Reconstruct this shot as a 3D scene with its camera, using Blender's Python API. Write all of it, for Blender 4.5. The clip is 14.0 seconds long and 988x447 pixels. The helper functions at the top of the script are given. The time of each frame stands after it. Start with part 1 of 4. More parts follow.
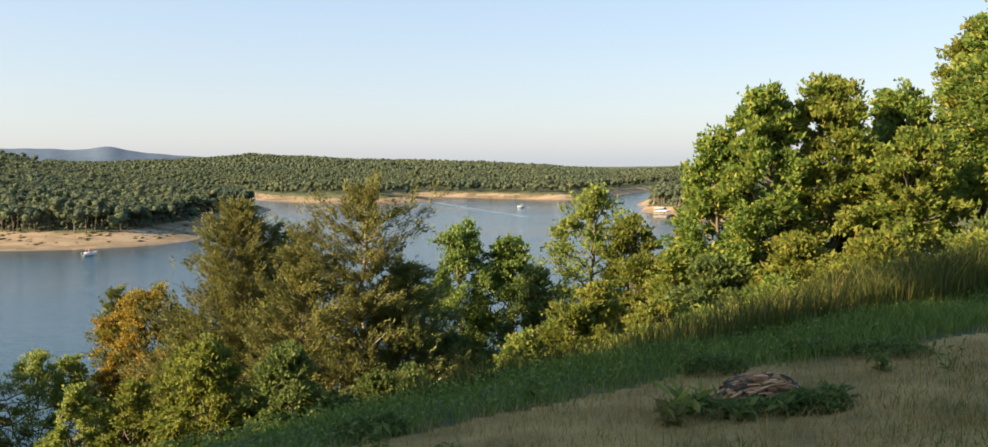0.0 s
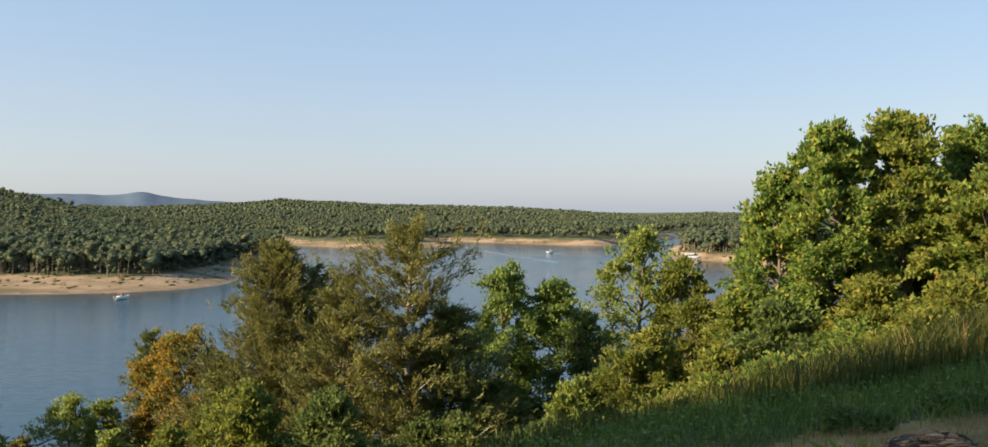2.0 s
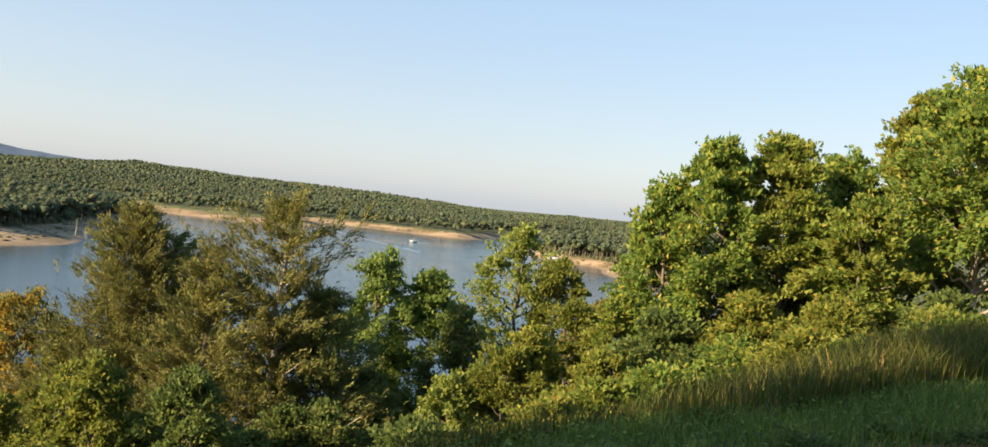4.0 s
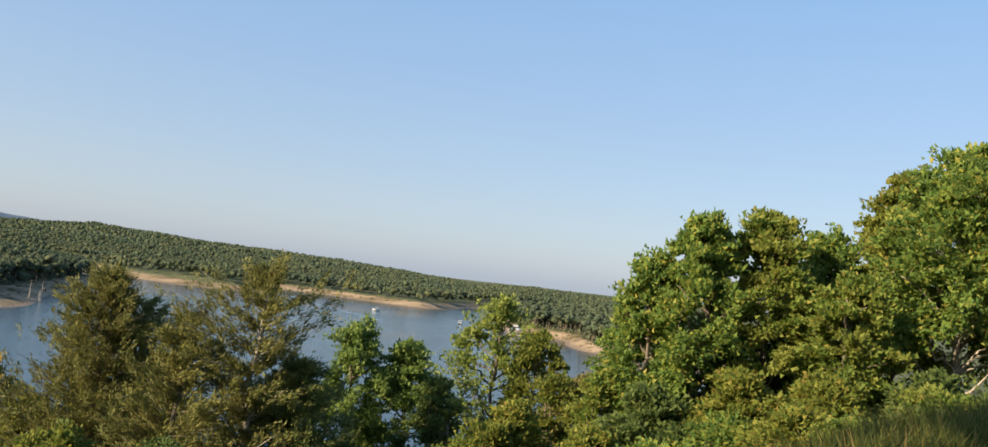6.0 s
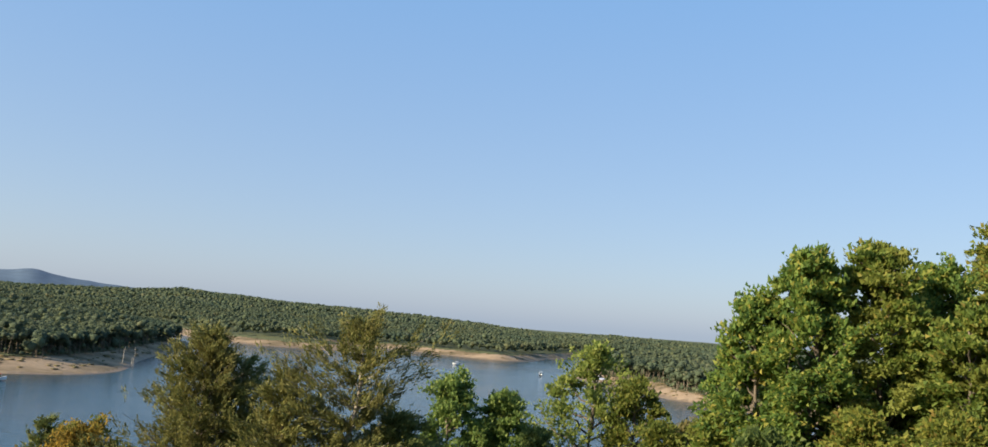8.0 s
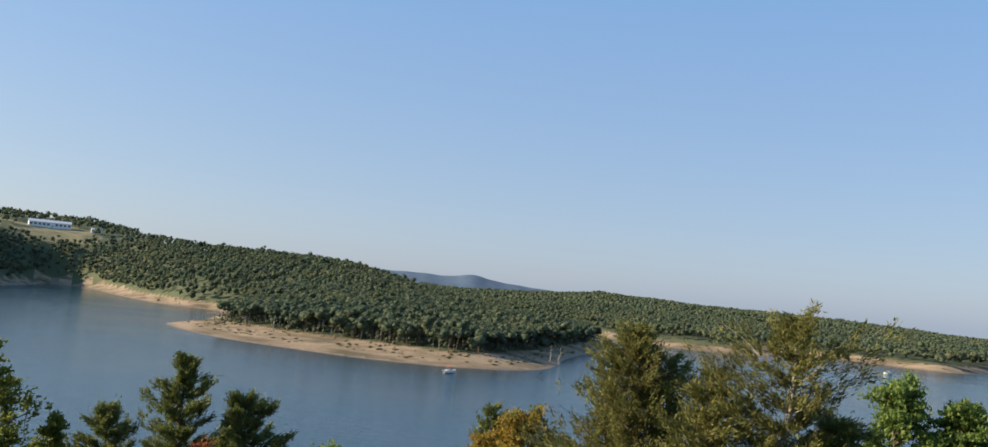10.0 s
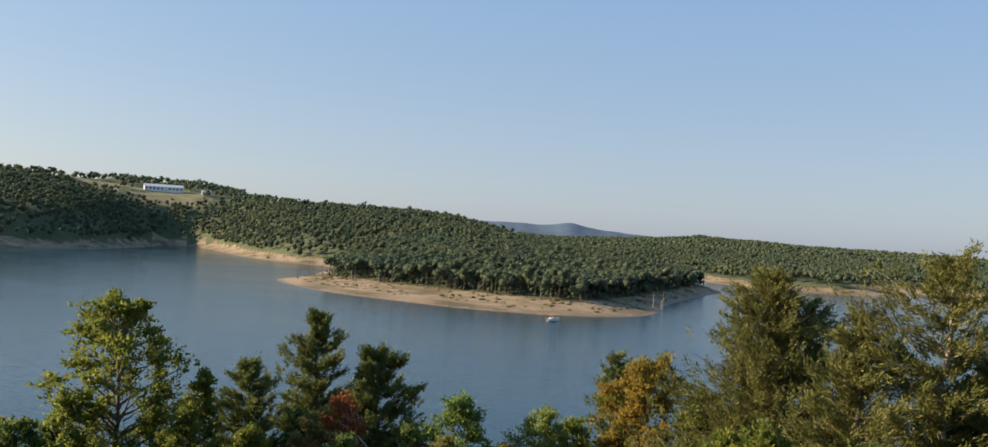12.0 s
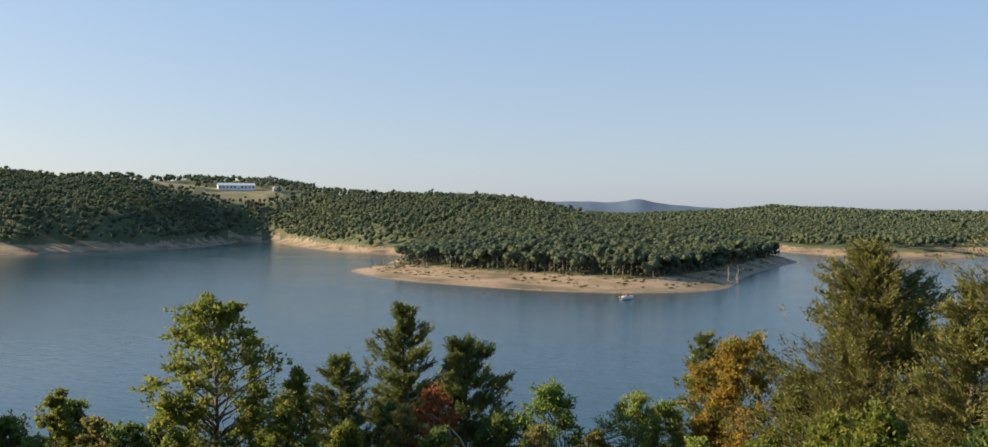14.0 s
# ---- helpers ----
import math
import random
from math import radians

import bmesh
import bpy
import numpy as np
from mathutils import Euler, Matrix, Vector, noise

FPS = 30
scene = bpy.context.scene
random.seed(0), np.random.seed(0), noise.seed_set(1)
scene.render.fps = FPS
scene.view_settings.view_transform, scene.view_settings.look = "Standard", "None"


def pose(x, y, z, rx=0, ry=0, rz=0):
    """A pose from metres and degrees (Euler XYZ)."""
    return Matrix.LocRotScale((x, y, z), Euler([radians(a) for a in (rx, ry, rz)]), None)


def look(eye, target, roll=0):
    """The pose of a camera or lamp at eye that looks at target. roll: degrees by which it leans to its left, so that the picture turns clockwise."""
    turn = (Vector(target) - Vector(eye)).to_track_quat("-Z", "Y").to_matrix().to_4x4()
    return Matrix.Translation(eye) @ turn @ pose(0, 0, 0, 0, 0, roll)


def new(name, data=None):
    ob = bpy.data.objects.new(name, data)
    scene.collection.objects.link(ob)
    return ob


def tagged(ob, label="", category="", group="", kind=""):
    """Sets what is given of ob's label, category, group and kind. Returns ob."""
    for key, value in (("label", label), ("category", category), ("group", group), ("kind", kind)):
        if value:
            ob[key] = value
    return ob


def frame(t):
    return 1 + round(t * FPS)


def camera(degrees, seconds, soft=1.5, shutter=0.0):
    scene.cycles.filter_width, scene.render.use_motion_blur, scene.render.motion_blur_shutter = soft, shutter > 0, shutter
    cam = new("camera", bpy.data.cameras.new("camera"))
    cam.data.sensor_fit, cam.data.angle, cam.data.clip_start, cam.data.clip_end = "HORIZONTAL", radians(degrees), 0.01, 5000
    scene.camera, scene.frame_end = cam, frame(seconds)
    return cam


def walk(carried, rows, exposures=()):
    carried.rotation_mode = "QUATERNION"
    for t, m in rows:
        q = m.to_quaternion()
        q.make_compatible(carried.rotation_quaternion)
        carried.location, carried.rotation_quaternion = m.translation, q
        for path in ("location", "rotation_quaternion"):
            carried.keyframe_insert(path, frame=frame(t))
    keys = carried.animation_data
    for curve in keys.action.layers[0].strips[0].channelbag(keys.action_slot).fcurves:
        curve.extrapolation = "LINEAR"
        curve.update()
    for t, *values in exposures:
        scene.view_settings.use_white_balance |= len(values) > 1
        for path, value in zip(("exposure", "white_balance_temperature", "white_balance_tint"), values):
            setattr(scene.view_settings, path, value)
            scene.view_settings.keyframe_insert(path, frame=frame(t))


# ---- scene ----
cam = camera(58.2, 14.0)

PATH = [
    (0, (0.004, 0.359, 1.683), (-0.001, 2.354, 1.546), -0.3),
    (0.5, (-0.137, 0.605, 1.631), (-0.146, 2.591, 1.399), -0.6),
    (1, (-0.247, 0.92, 1.599), (-0.392, 2.914, 1.563), -0.3),
    (1.3, (-0.328, 1.09, 1.581), (-0.493, 3.082, 1.533), 0.2),
    (1.5, (-0.398, 1.171, 1.571), (-0.547, 3.165, 1.563), -0.1),
    (2, (-0.634, 1.336, 1.501), (-0.701, 3.335, 1.467), -0.2),
    (2.5, (-0.777, 1.536, 1.436), (-0.771, 3.536, 1.388), 1.1),
    (4.8, (-1.519, 2.354, 1.407), (-1.161, 4.322, 1.387), 8.1),
    (5, (-1.56, 2.384, 1.403), (-1.2, 4.351, 1.439), 8.9),
    (5.5, (-1.66, 2.43, 1.39), (-1.302, 4.393, 1.523), 6.1),
    (6, (-1.806, 2.496, 1.376), (-1.505, 4.469, 1.498), 6.4),
    (6.5, (-1.831, 2.577, 1.321), (-1.56, 4.555, 1.451), 6.8),
    (7, (-1.878, 2.662, 1.327), (-1.499, 4.62, 1.465), 6.3),
    (7.5, (-2.028, 2.742, 1.286), (-1.669, 4.696, 1.513), 5.2),
    (8, (-2.269, 2.805, 1.22), (-2.145, 4.789, 1.44), 4.3),
    (8.5, (-2.313, 3.057, 1.082), (-2.507, 5.028, 1.358), 3.8),
    (9, (-2.374, 3.331, 1.076), (-2.811, 5.265, 1.341), 4.5),
    (11.5, (-3.386, 3.154, 0.899), (-4.33, 4.917, 0.924), 3.0),
    (12, (-3.656, 3.058, 1.014), (-4.608, 4.817, 1.042), 2.8),
    (12.5, (-3.92, 2.988, 1.136), (-5.044, 4.642, 1.147), 1.6),
    (13, (-4.15, 2.985, 1.177), (-5.45, 4.505, 1.189), 1.0),
    (13.5, (-4.231, 3.007, 1.199), (-5.467, 4.58, 1.206), 0.5),
    (14, (-4.234, 3.036, 1.218), (-5.315, 4.718, 1.202), -0.2),
]
# the clip's own exposure and white balance
EXPOSURES = [(0.0, 1.6, 8450, 13.5), (0.5, 1.8, 8900, 13.5), (1.0, 1.4, 8000, 13), (2.0, 1.3, 7900, 13), (2.5, 1.55, 8500, 13), (5.0, 1.5, 8300, 13), (5.5, 1.25, 7500, 12),
             (6.5, 1.2, 7400, 12), (7.5, 1.2, 7200, 11), (8.0, 1.1, 6900, 11), (8.5, 1.05, 6700, 10), (9.0, 0.95, 6600, 11), (11.5, 1.08, 7350, 12), (12.0, 1.0, 7350, 12), (12.5, 1.1, 7600, 13),
             (13.0, 0.9, 7350, 13), (13.5, 0.8, 7100, 12), (14.0, 1.12, 7450, 12.5)]
walk(cam, [(t, look(eye, target, roll)) for t, eye, target, roll in PATH], EXPOSURES)

# ---------------- world, sun ----------------
SUN_AZ, SUN_EL = 113.0, 23.0          # degrees to the left of +y, and up
world = bpy.data.worlds.new("world")
scene.world = world
world.use_nodes = True
wn = world.node_tree
sky = wn.nodes.new("ShaderNodeTexSky")
sky.sky_type = "NISHITA"
sky.sun_disc = False
sky.sun_elevation, sky.sun_rotation = radians(SUN_EL), radians(-SUN_AZ)
sky.altitude, sky.air_density, sky.dust_density, sky.ozone_density = 200, 1.0, 1.2, 1.5
wn.nodes["Background"].inputs["Strength"].default_value = 0.086
haze = wn.nodes.new("ShaderNodeMix")          # summer haze evens out the sky
haze.data_type = "RGBA"
haze.inputs["Factor"].default_value = 0.68
tc = wn.nodes.new("ShaderNodeTexCoord")
toward = wn.nodes.new("ShaderNodeVectorMath")          # how near the sun a part of the sky is
toward.operation = "DOT_PRODUCT"
toward.inputs[1].default_value = (-math.sin(radians(SUN_AZ)), math.cos(radians(SUN_AZ)), 0)
wn.links.new(tc.outputs["Generated"], toward.inputs[0])
near_sun = wn.nodes.new("ShaderNodeMapRange")
near_sun.inputs["From Min"].default_value, near_sun.inputs["From Max"].default_value = -0.7, 0.8
wn.links.new(toward.outputs["Value"], near_sun.inputs["Value"])
height = wn.nodes.new("ShaderNodeSeparateXYZ")
wn.links.new(tc.outputs["Generated"], height.inputs[0])
upward = wn.nodes.new("ShaderNodeMapRange")
upward.inputs["From Min"].default_value, upward.inputs["From Max"].default_value = 0.0, 0.42
wn.links.new(height.outputs["Z"], upward.inputs["Value"])
low_sky = wn.nodes.new("ShaderNodeMix")
low_sky.data_type = "RGBA"
low_sky.inputs["A"].default_value = (1.86, 2.63, 4.0, 1)
low_sky.inputs["B"].default_value = (2.33, 3.0, 4.0, 1)
wn.links.new(near_sun.outputs[0], low_sky.inputs["Factor"])
whole_sky = wn.nodes.new("ShaderNodeMix")
whole_sky.data_type = "RGBA"
whole_sky.inputs["B"].default_value = (1.08, 2.62, 5.2, 1)
wn.links.new(upward.outputs[0], whole_sky.inputs["Factor"])
wn.links.new(low_sky.outputs["Result"], whole_sky.inputs["A"])
wn.links.new(whole_sky.outputs["Result"], haze.inputs["B"])
wn.links.new(sky.outputs[0], haze.inputs["A"])
wn.links.new(haze.outputs["Result"], wn.nodes["Background"].inputs["Color"])
sun_data = bpy.data.lights.new("sun", "SUN")
sun_data.energy, sun_data.angle, sun_data.color = 5.0, radians(0.53), (1.0, 0.9, 0.73)
sun = new("sun", sun_data)
az, el = radians(SUN_AZ), radians(SUN_EL)
to_sun = Vector((-math.sin(az) * math.cos(el), math.cos(az) * math.cos(el), math.sin(el)))
sun.matrix_world = look(to_sun * 300, (0, 0, 0))

# ---------------- materials ----------------


def mat_base(name, rough=0.8, spec=0.3):
    m = bpy.data.materials.new(name)
    m.use_nodes = True
    b = m.node_tree.nodes["Principled BSDF"]
    b.inputs["Roughness"].default_value = rough
    b.inputs["Specular IOR Level"].default_value = spec
    return m, m.node_tree.nodes, m.node_tree.links, b


def ramp(nodes, stops):
    r = nodes.new("ShaderNodeValToRGB")
    e = r.color_ramp.elements
    while len(e) < len(stops):
        e.new(0.5)
    for k, (p, c) in enumerate(stops):
        e[k].position, e[k].color = p, (*c, 1)
    return r


def noise_tex(nodes, links, scale, detail=6.0, rough=0.6, stretch=None):
    tc = nodes.new("ShaderNodeNewGeometry")
    n = nodes.new("ShaderNodeTexNoise")
    n.inputs["Scale"].default_value = scale
    n.inputs["Detail"].default_value = detail
    n.inputs["Roughness"].default_value = rough
    if stretch:
        mp = nodes.new("ShaderNodeMapping")
        mp.inputs["Scale"].default_value = stretch
        links.new(tc.outputs["Position"], mp.inputs["Vector"])
        links.new(mp.outputs[0], n.inputs["Vector"])
    else:
        links.new(tc.outputs["Position"], n.inputs["Vector"])
    return n


def mix_col(nodes, links, fac, a, b, mode="MIX"):
    x = nodes.new("ShaderNodeMix")
    x.data_type, x.blend_type = "RGBA", mode
    for sock, v in ((x.inputs["Factor"], fac), (x.inputs["A"], a), (x.inputs["B"], b)):
        if isinstance(v, bpy.types.NodeSocket):
            links.new(v, sock)
        elif isinstance(v, tuple):
            sock.default_value = (*v, 1)
        else:
            sock.default_value = v
    return x.outputs["Result"]


def add_bump(nodes, links, bsdf, height, strength, distance):
    bp = nodes.new("ShaderNodeBump")
    bp.inputs["Strength"].default_value = strength
    bp.inputs["Distance"].default_value = distance
    links.new(height, bp.inputs["Height"])
    links.new(bp.outputs[0], bsdf.inputs["Normal"])


def leaf_mat(name, stops, thin=0.55, patch=0.5, rough=0.65, patch_col=None):
    """Leaves: colour leaf by leaf and in patches, with light passing through."""
    m, n, l, b = mat_base(name, rough, 0.2)
    geo = n.new("ShaderNodeNewGeometry")
    r = ramp(n, stops)
    l.new(geo.outputs["Random Per Island"], r.inputs[0])
    col = r.outputs[0]
    if patch_col:
        nz = noise_tex(n, l, patch, 3.0)
        pr = ramp(n, [(0.52, (0, 0, 0)), (0.66, (1, 1, 1))])
        l.new(nz.outputs[0], pr.inputs[0])
        col = mix_col(n, l, pr.outputs[0], col, patch_col)
    l.new(col, b.inputs["Base Color"])
    tr = n.new("ShaderNodeBsdfTranslucent")
    l.new(col, tr.inputs["Color"])
    mx = n.new("ShaderNodeMixShader")
    mx.inputs[0].default_value = thin
    l.new(b.outputs[0], mx.inputs[1])
    l.new(tr.outputs[0], mx.inputs[2])
    l.new(mx.outputs[0], n["Material Output"].inputs["Surface"])
    return m


def rough_mat(name, stops, scale, fine, bump=0.4, dist=0.02, rough=0.9, stretch=None, spec=0.2):
    """A rough surface: broad stains and fine grain, with relief."""
    m, n, l, b = mat_base(name, rough, spec)
    big = noise_tex(n, l, scale, 5.0, 0.6, stretch)
    small = noise_tex(n, l, fine, 8.0, 0.7, stretch)
    r = ramp(n, stops)
    l.new(big.outputs[0], r.inputs[0])
    g = ramp(n, [(0.25, (0.6, 0.6, 0.6)), (0.75, (1.25, 1.25, 1.25))])
    l.new(small.outputs[0], g.inputs[0])
    l.new(mix_col(n, l, 0.8, r.outputs[0], g.outputs[0], "MULTIPLY"), b.inputs["Base Color"])
    add_bump(n, l, b, small.outputs[0], bump, dist)
    return m


M = {}
M["oak"] = leaf_mat("oak_leaf", [(0, (0.0788, 0.145, 0.0358)), (0.5, (0.151, 0.231, 0.0498)), (0.85, (0.246, 0.291, 0.0595)), (1, (0.42, 0.36, 0.0793))])
M["oak_yellow"] = leaf_mat("yellowing_oak_leaf", [(0, (0.0962, 0.154, 0.0312)), (0.5, (0.158, 0.214, 0.0416)), (0.9, (0.24, 0.261, 0.0546)), (1, (0.344, 0.261, 0.065))], patch=0.6, patch_col=(0.227, 0.241, 0.052))
M["green"] = leaf_mat("fresh_leaf", [(0, (0.0926, 0.149, 0.0401)), (0.6, (0.151, 0.223, 0.0535)), (1, (0.265, 0.312, 0.0838))])
M["dark_green"] = leaf_mat("dark_leaf", [(0, (0.0627, 0.0991, 0.0295)), (0.6, (0.115, 0.158, 0.0446)), (1, (0.194, 0.232, 0.0667))])
M["yellow"] = leaf_mat("yellow_leaf", [(0, (0.114, 0.158, 0.031)), (0.5, (0.189, 0.214, 0.0407)), (0.9, (0.285, 0.265, 0.0538)), (1, (0.297, 0.192, 0.0538))])
M["orange"] = leaf_mat("orange_leaf", [(0, (0.165, 0.139, 0.0306)), (0.5, (0.279, 0.185, 0.0348)), (1, (0.372, 0.232, 0.0418))], patch=0.9, patch_col=(0.134, 0.162, 0.0348))
M["red"] = leaf_mat("red_leaf", [(0, (0.164, 0.05, 0.026)), (0.6, (0.281, 0.085, 0.036)), (1, (0.386, 0.16, 0.05))])
M["cedar"] = leaf_mat("cedar_spray", [(0, (0.0793, 0.0925, 0.0285)), (0.5, (0.138, 0.145, 0.0404)), (1, (0.222, 0.194, 0.0594))], thin=0.35, patch=0.8, patch_col=(0.174, 0.155, 0.0499))
M["cedar_dark"] = leaf_mat("dark_cedar_spray", [(0, (0.0769, 0.108, 0.0331)), (0.6, (0.14, 0.164, 0.0483)), (1, (0.224, 0.215, 0.0636))], thin=0.3)
M["pale"] = leaf_mat("pale_leaf", [(0, (0.122, 0.17, 0.04)), (0.5, (0.208, 0.256, 0.0571)), (1, (0.307, 0.326, 0.0855))])
M["dry_leaf"] = leaf_mat("dry_leaf", [(0, (0.14, 0.125, 0.045)), (0.6, (0.22, 0.18, 0.065)), (1, (0.17, 0.19, 0.05))])


def woods_mat():
    """Tree crowns seen from far: colour tree by tree, mottled and rough with leaf clumps."""
    m, n, l, b = mat_base("woodland_canopy", 0.85, 0.15)
    geo = n.new("ShaderNodeNewGeometry")
    r = ramp(n, [(0, (0.066, 0.086, 0.058)), (0.35, (0.08, 0.102, 0.064)), (0.7, (0.09, 0.114, 0.066)), (0.92, (0.11, 0.132, 0.07)), (1, (0.14, 0.138, 0.08))])
    l.new(geo.outputs["Random Per Island"], r.inputs[0])
    small, big = noise_tex(n, l, 0.9, 5.0, 0.7), noise_tex(n, l, 0.015, 4.0, 0.6)
    g = ramp(n, [(0.3, (0.75, 0.75, 0.78)), (0.7, (1.25, 1.25, 1.2))])
    l.new(small.outputs[0], g.inputs[0])
    h = ramp(n, [(0.35, (0.8, 0.9, 0.95)), (0.65, (1.2, 1.1, 0.95))])
    l.new(big.outputs[0], h.inputs[0])
    col = mix_col(n, l, 1.0, mix_col(n, l, 1.0, r.outputs[0], g.outputs[0], "MULTIPLY"), h.outputs[0], "MULTIPLY")
    l.new(col, b.inputs["Base Color"])
    add_bump(n, l, b, small.outputs[0], 0.6, 0.9)
    thin = n.new("ShaderNodeBsdfTranslucent")
    l.new(col, thin.inputs["Color"])
    mx = n.new("ShaderNodeMixShader")
    mx.inputs[0].default_value = 0.3
    l.new(b.outputs[0], mx.inputs[1])
    l.new(thin.outputs[0], mx.inputs[2])
    l.new(mx.outputs[0], n["Material Output"].inputs["Surface"])
    return m


M["woods"] = woods_mat()
M["grass"] = leaf_mat("grass_blade", [(0, (0.0784, 0.133, 0.0265)), (0.6, (0.139, 0.208, 0.0399)), (1, (0.229, 0.254, 0.0664))], thin=0.4)
M["tall_grass"] = leaf_mat("tall_grass_blade", [(0, (0.0494, 0.0667, 0.013)), (0.6, (0.0875, 0.102, 0.021)), (0.9, (0.141, 0.133, 0.0339)), (1, (0.286, 0.187, 0.0728))], thin=0.35)
M["lime"] = leaf_mat("lime_green_leaf", [(0, (0.0901, 0.126, 0.0257)), (0.6, (0.158, 0.183, 0.0356)), (1, (0.259, 0.236, 0.0496))])
M["dry_grass"] = leaf_mat("dry_grass_blade", [(0, (0.224, 0.14, 0.048)), (0.6, (0.37, 0.24, 0.088)), (0.85, (0.448, 0.3, 0.12)), (1, (0.179, 0.17, 0.04))], thin=0.25)
M["olive_grass"] = leaf_mat("olive_grass_blade", [(0, (0.0828, 0.105, 0.0322)), (0.6, (0.147, 0.16, 0.0517)), (1, (0.239, 0.22, 0.092))], thin=0.3)
M["bark"] = rough_mat("bark", [(0.3, (0.09, 0.07, 0.05)), (0.7, (0.2, 0.165, 0.12))], 3, 22, 0.7, 0.03, stretch=(1, 1, 0.25))
M["bark_pale"] = rough_mat("pale_bark", [(0.3, (0.24, 0.2, 0.15)), (0.7, (0.42, 0.37, 0.3))], 3, 22, 0.5, 0.02, stretch=(1, 1, 0.25))
M["soil"] = rough_mat("grassy_soil", [(0.3, (0.06, 0.07, 0.025)), (0.7, (0.11, 0.11, 0.042))], 0.7, 14, 0.7, 0.04)
M["dry_soil"] = rough_mat("dry_thatch_soil", [(0.3, (0.15, 0.11, 0.038)), (0.48, (0.32, 0.195, 0.07)), (0.7, (0.46, 0.29, 0.11))], 1.3, 30, 0.8, 0.03)
M["floor"] = rough_mat("forest_floor", [(0.3, (0.07, 0.085, 0.04)), (0.7, (0.11, 0.115, 0.055))], 0.05, 1.5, 0.8, 0.5)
M["wet"] = rough_mat("wet_shore_gravel", [(0.3, (0.14, 0.1, 0.065)), (0.7, (0.22, 0.16, 0.1))], 0.05, 0.8, 0.5, 0.2, rough=0.6)
M["beach"] = rough_mat("shore_gravel", [(0.36, (0.1, 0.08, 0.045)), (0.46, (0.185, 0.135, 0.08)), (0.55, (0.27, 0.195, 0.125)), (0.72, (0.32, 0.245, 0.165))], 0.03, 0.5, 0.7, 0.4, stretch=(1, 2, 9))
M["field"] = rough_mat("dry_meadow", [(0.35, (0.1, 0.105, 0.05)), (0.5, (0.19, 0.165, 0.085)), (0.7, (0.27, 0.215, 0.12))], 0.06, 0.6, 0.3, 0.2)
M["dead_wood"] = rough_mat("dead_wood", [(0.3, (0.22, 0.19, 0.15)), (0.7, (0.42, 0.38, 0.32))], 2, 18, 0.5, 0.02, stretch=(1, 1, 0.3))
M["white_paint"] = rough_mat("white_paint", [(0.3, (0.72, 0.72, 0.7)), (0.7, (0.82, 0.82, 0.8))], 0.4, 5, 0.1, 0.01, rough=0.5)
M["roof_grey"] = rough_mat("roof_metal", [(0.3, (0.5, 0.51, 0.53)), (0.7, (0.62, 0.63, 0.65))], 0.4, 4, 0.2, 0.02, rough=0.5)
M["roof_brown"] = rough_mat("roof_shingle", [(0.3, (0.12, 0.09, 0.07)), (0.7, (0.2, 0.16, 0.13))], 0.5, 5, 0.4, 0.05)
M["window"] = mat_base("window_glass", 0.08, 0.6)[0]
M["window"].node_tree.nodes["Principled BSDF"].inputs["Base Color"].default_value = (0.03, 0.035, 0.04, 1)
M["red_cloth"] = rough_mat("red_canvas", [(0.3, (0.4, 0.06, 0.04)), (0.7, (0.52, 0.1, 0.06))], 2, 30, 0.2, 0.01)
M["black_plastic"] = mat_base("black_plastic", 0.4, 0.5)[0]
M["black_plastic"].node_tree.nodes["Principled BSDF"].inputs["Base Color"].default_value = (0.025, 0.025, 0.028, 1)


def water_mat():
    m, n, l, b = mat_base("lake_water", 0.12, 0.32)
    b.inputs["IOR"].default_value = 1.333
    big = noise_tex(n, l, 0.006, 4.0, 0.55, (1, 2.5, 1))
    r = ramp(n, [(0.3, (0.007, 0.032, 0.05)), (0.7, (0.01, 0.042, 0.062))])
    l.new(big.outputs[0], r.inputs[0])
    l.new(r.outputs[0], b.inputs["Base Color"])
    rr = ramp(n, [(0.35, (0.07, 0.07, 0.07)), (0.65, (0.15, 0.15, 0.15))])
    l.new(big.outputs[0], rr.inputs[0])
    l.new(rr.outputs[0], b.inputs["Roughness"])
    rip = noise_tex(n, l, 0.4, 4.0, 0.6, (0.35, 1.8, 1))
    add_bump(n, l, b, rip.outputs[0], 0.6, 0.24)
    return m


M["water"] = water_mat()

# ---------------- mesh helpers ----------------


def fast_mesh(name, verts, faces, mats, index=None, smooth=False):
    """A mesh from arrays; faces: (m, k), all of k corners."""
    verts, faces = np.asarray(verts, np.float32), np.asarray(faces, np.int32)
    me = bpy.data.meshes.new(name)
    me.vertices.add(len(verts))
    me.vertices.foreach_set("co", verts.ravel())
    m, k = faces.shape
    me.loops.add(m * k)
    me.loops.foreach_set("vertex_index", faces.ravel())
    me.polygons.add(m)
    me.polygons.foreach_set("loop_start", np.arange(0, m * k, k, dtype=np.int32))
    for x in mats:
        me.materials.append(x)
    if index is not None:
        me.polygons.foreach_set("material_index", np.asarray(index, np.int32))
    me.polygons.foreach_set("use_smooth", np.full(m, smooth))
    me.update(calc_edges=True)
    return me


def part(name, me, parent, label=""):
    ob = new(name, me)
    ob.parent = parent
    return tagged(ob, label)


def thing(name, place, label, category, group=""):
    ob = new(name)
    ob.location = place
    ob.empty_display_size = 0.2
    return tagged(ob, label, category, group)


def bm_part(name, bm, mat, parent, label=""):
    me = bpy.data.meshes.new(name)
    bm.to_mesh(me)
    bm.free()
    me.materials.append(mat)
    return part(name, me, parent, label)


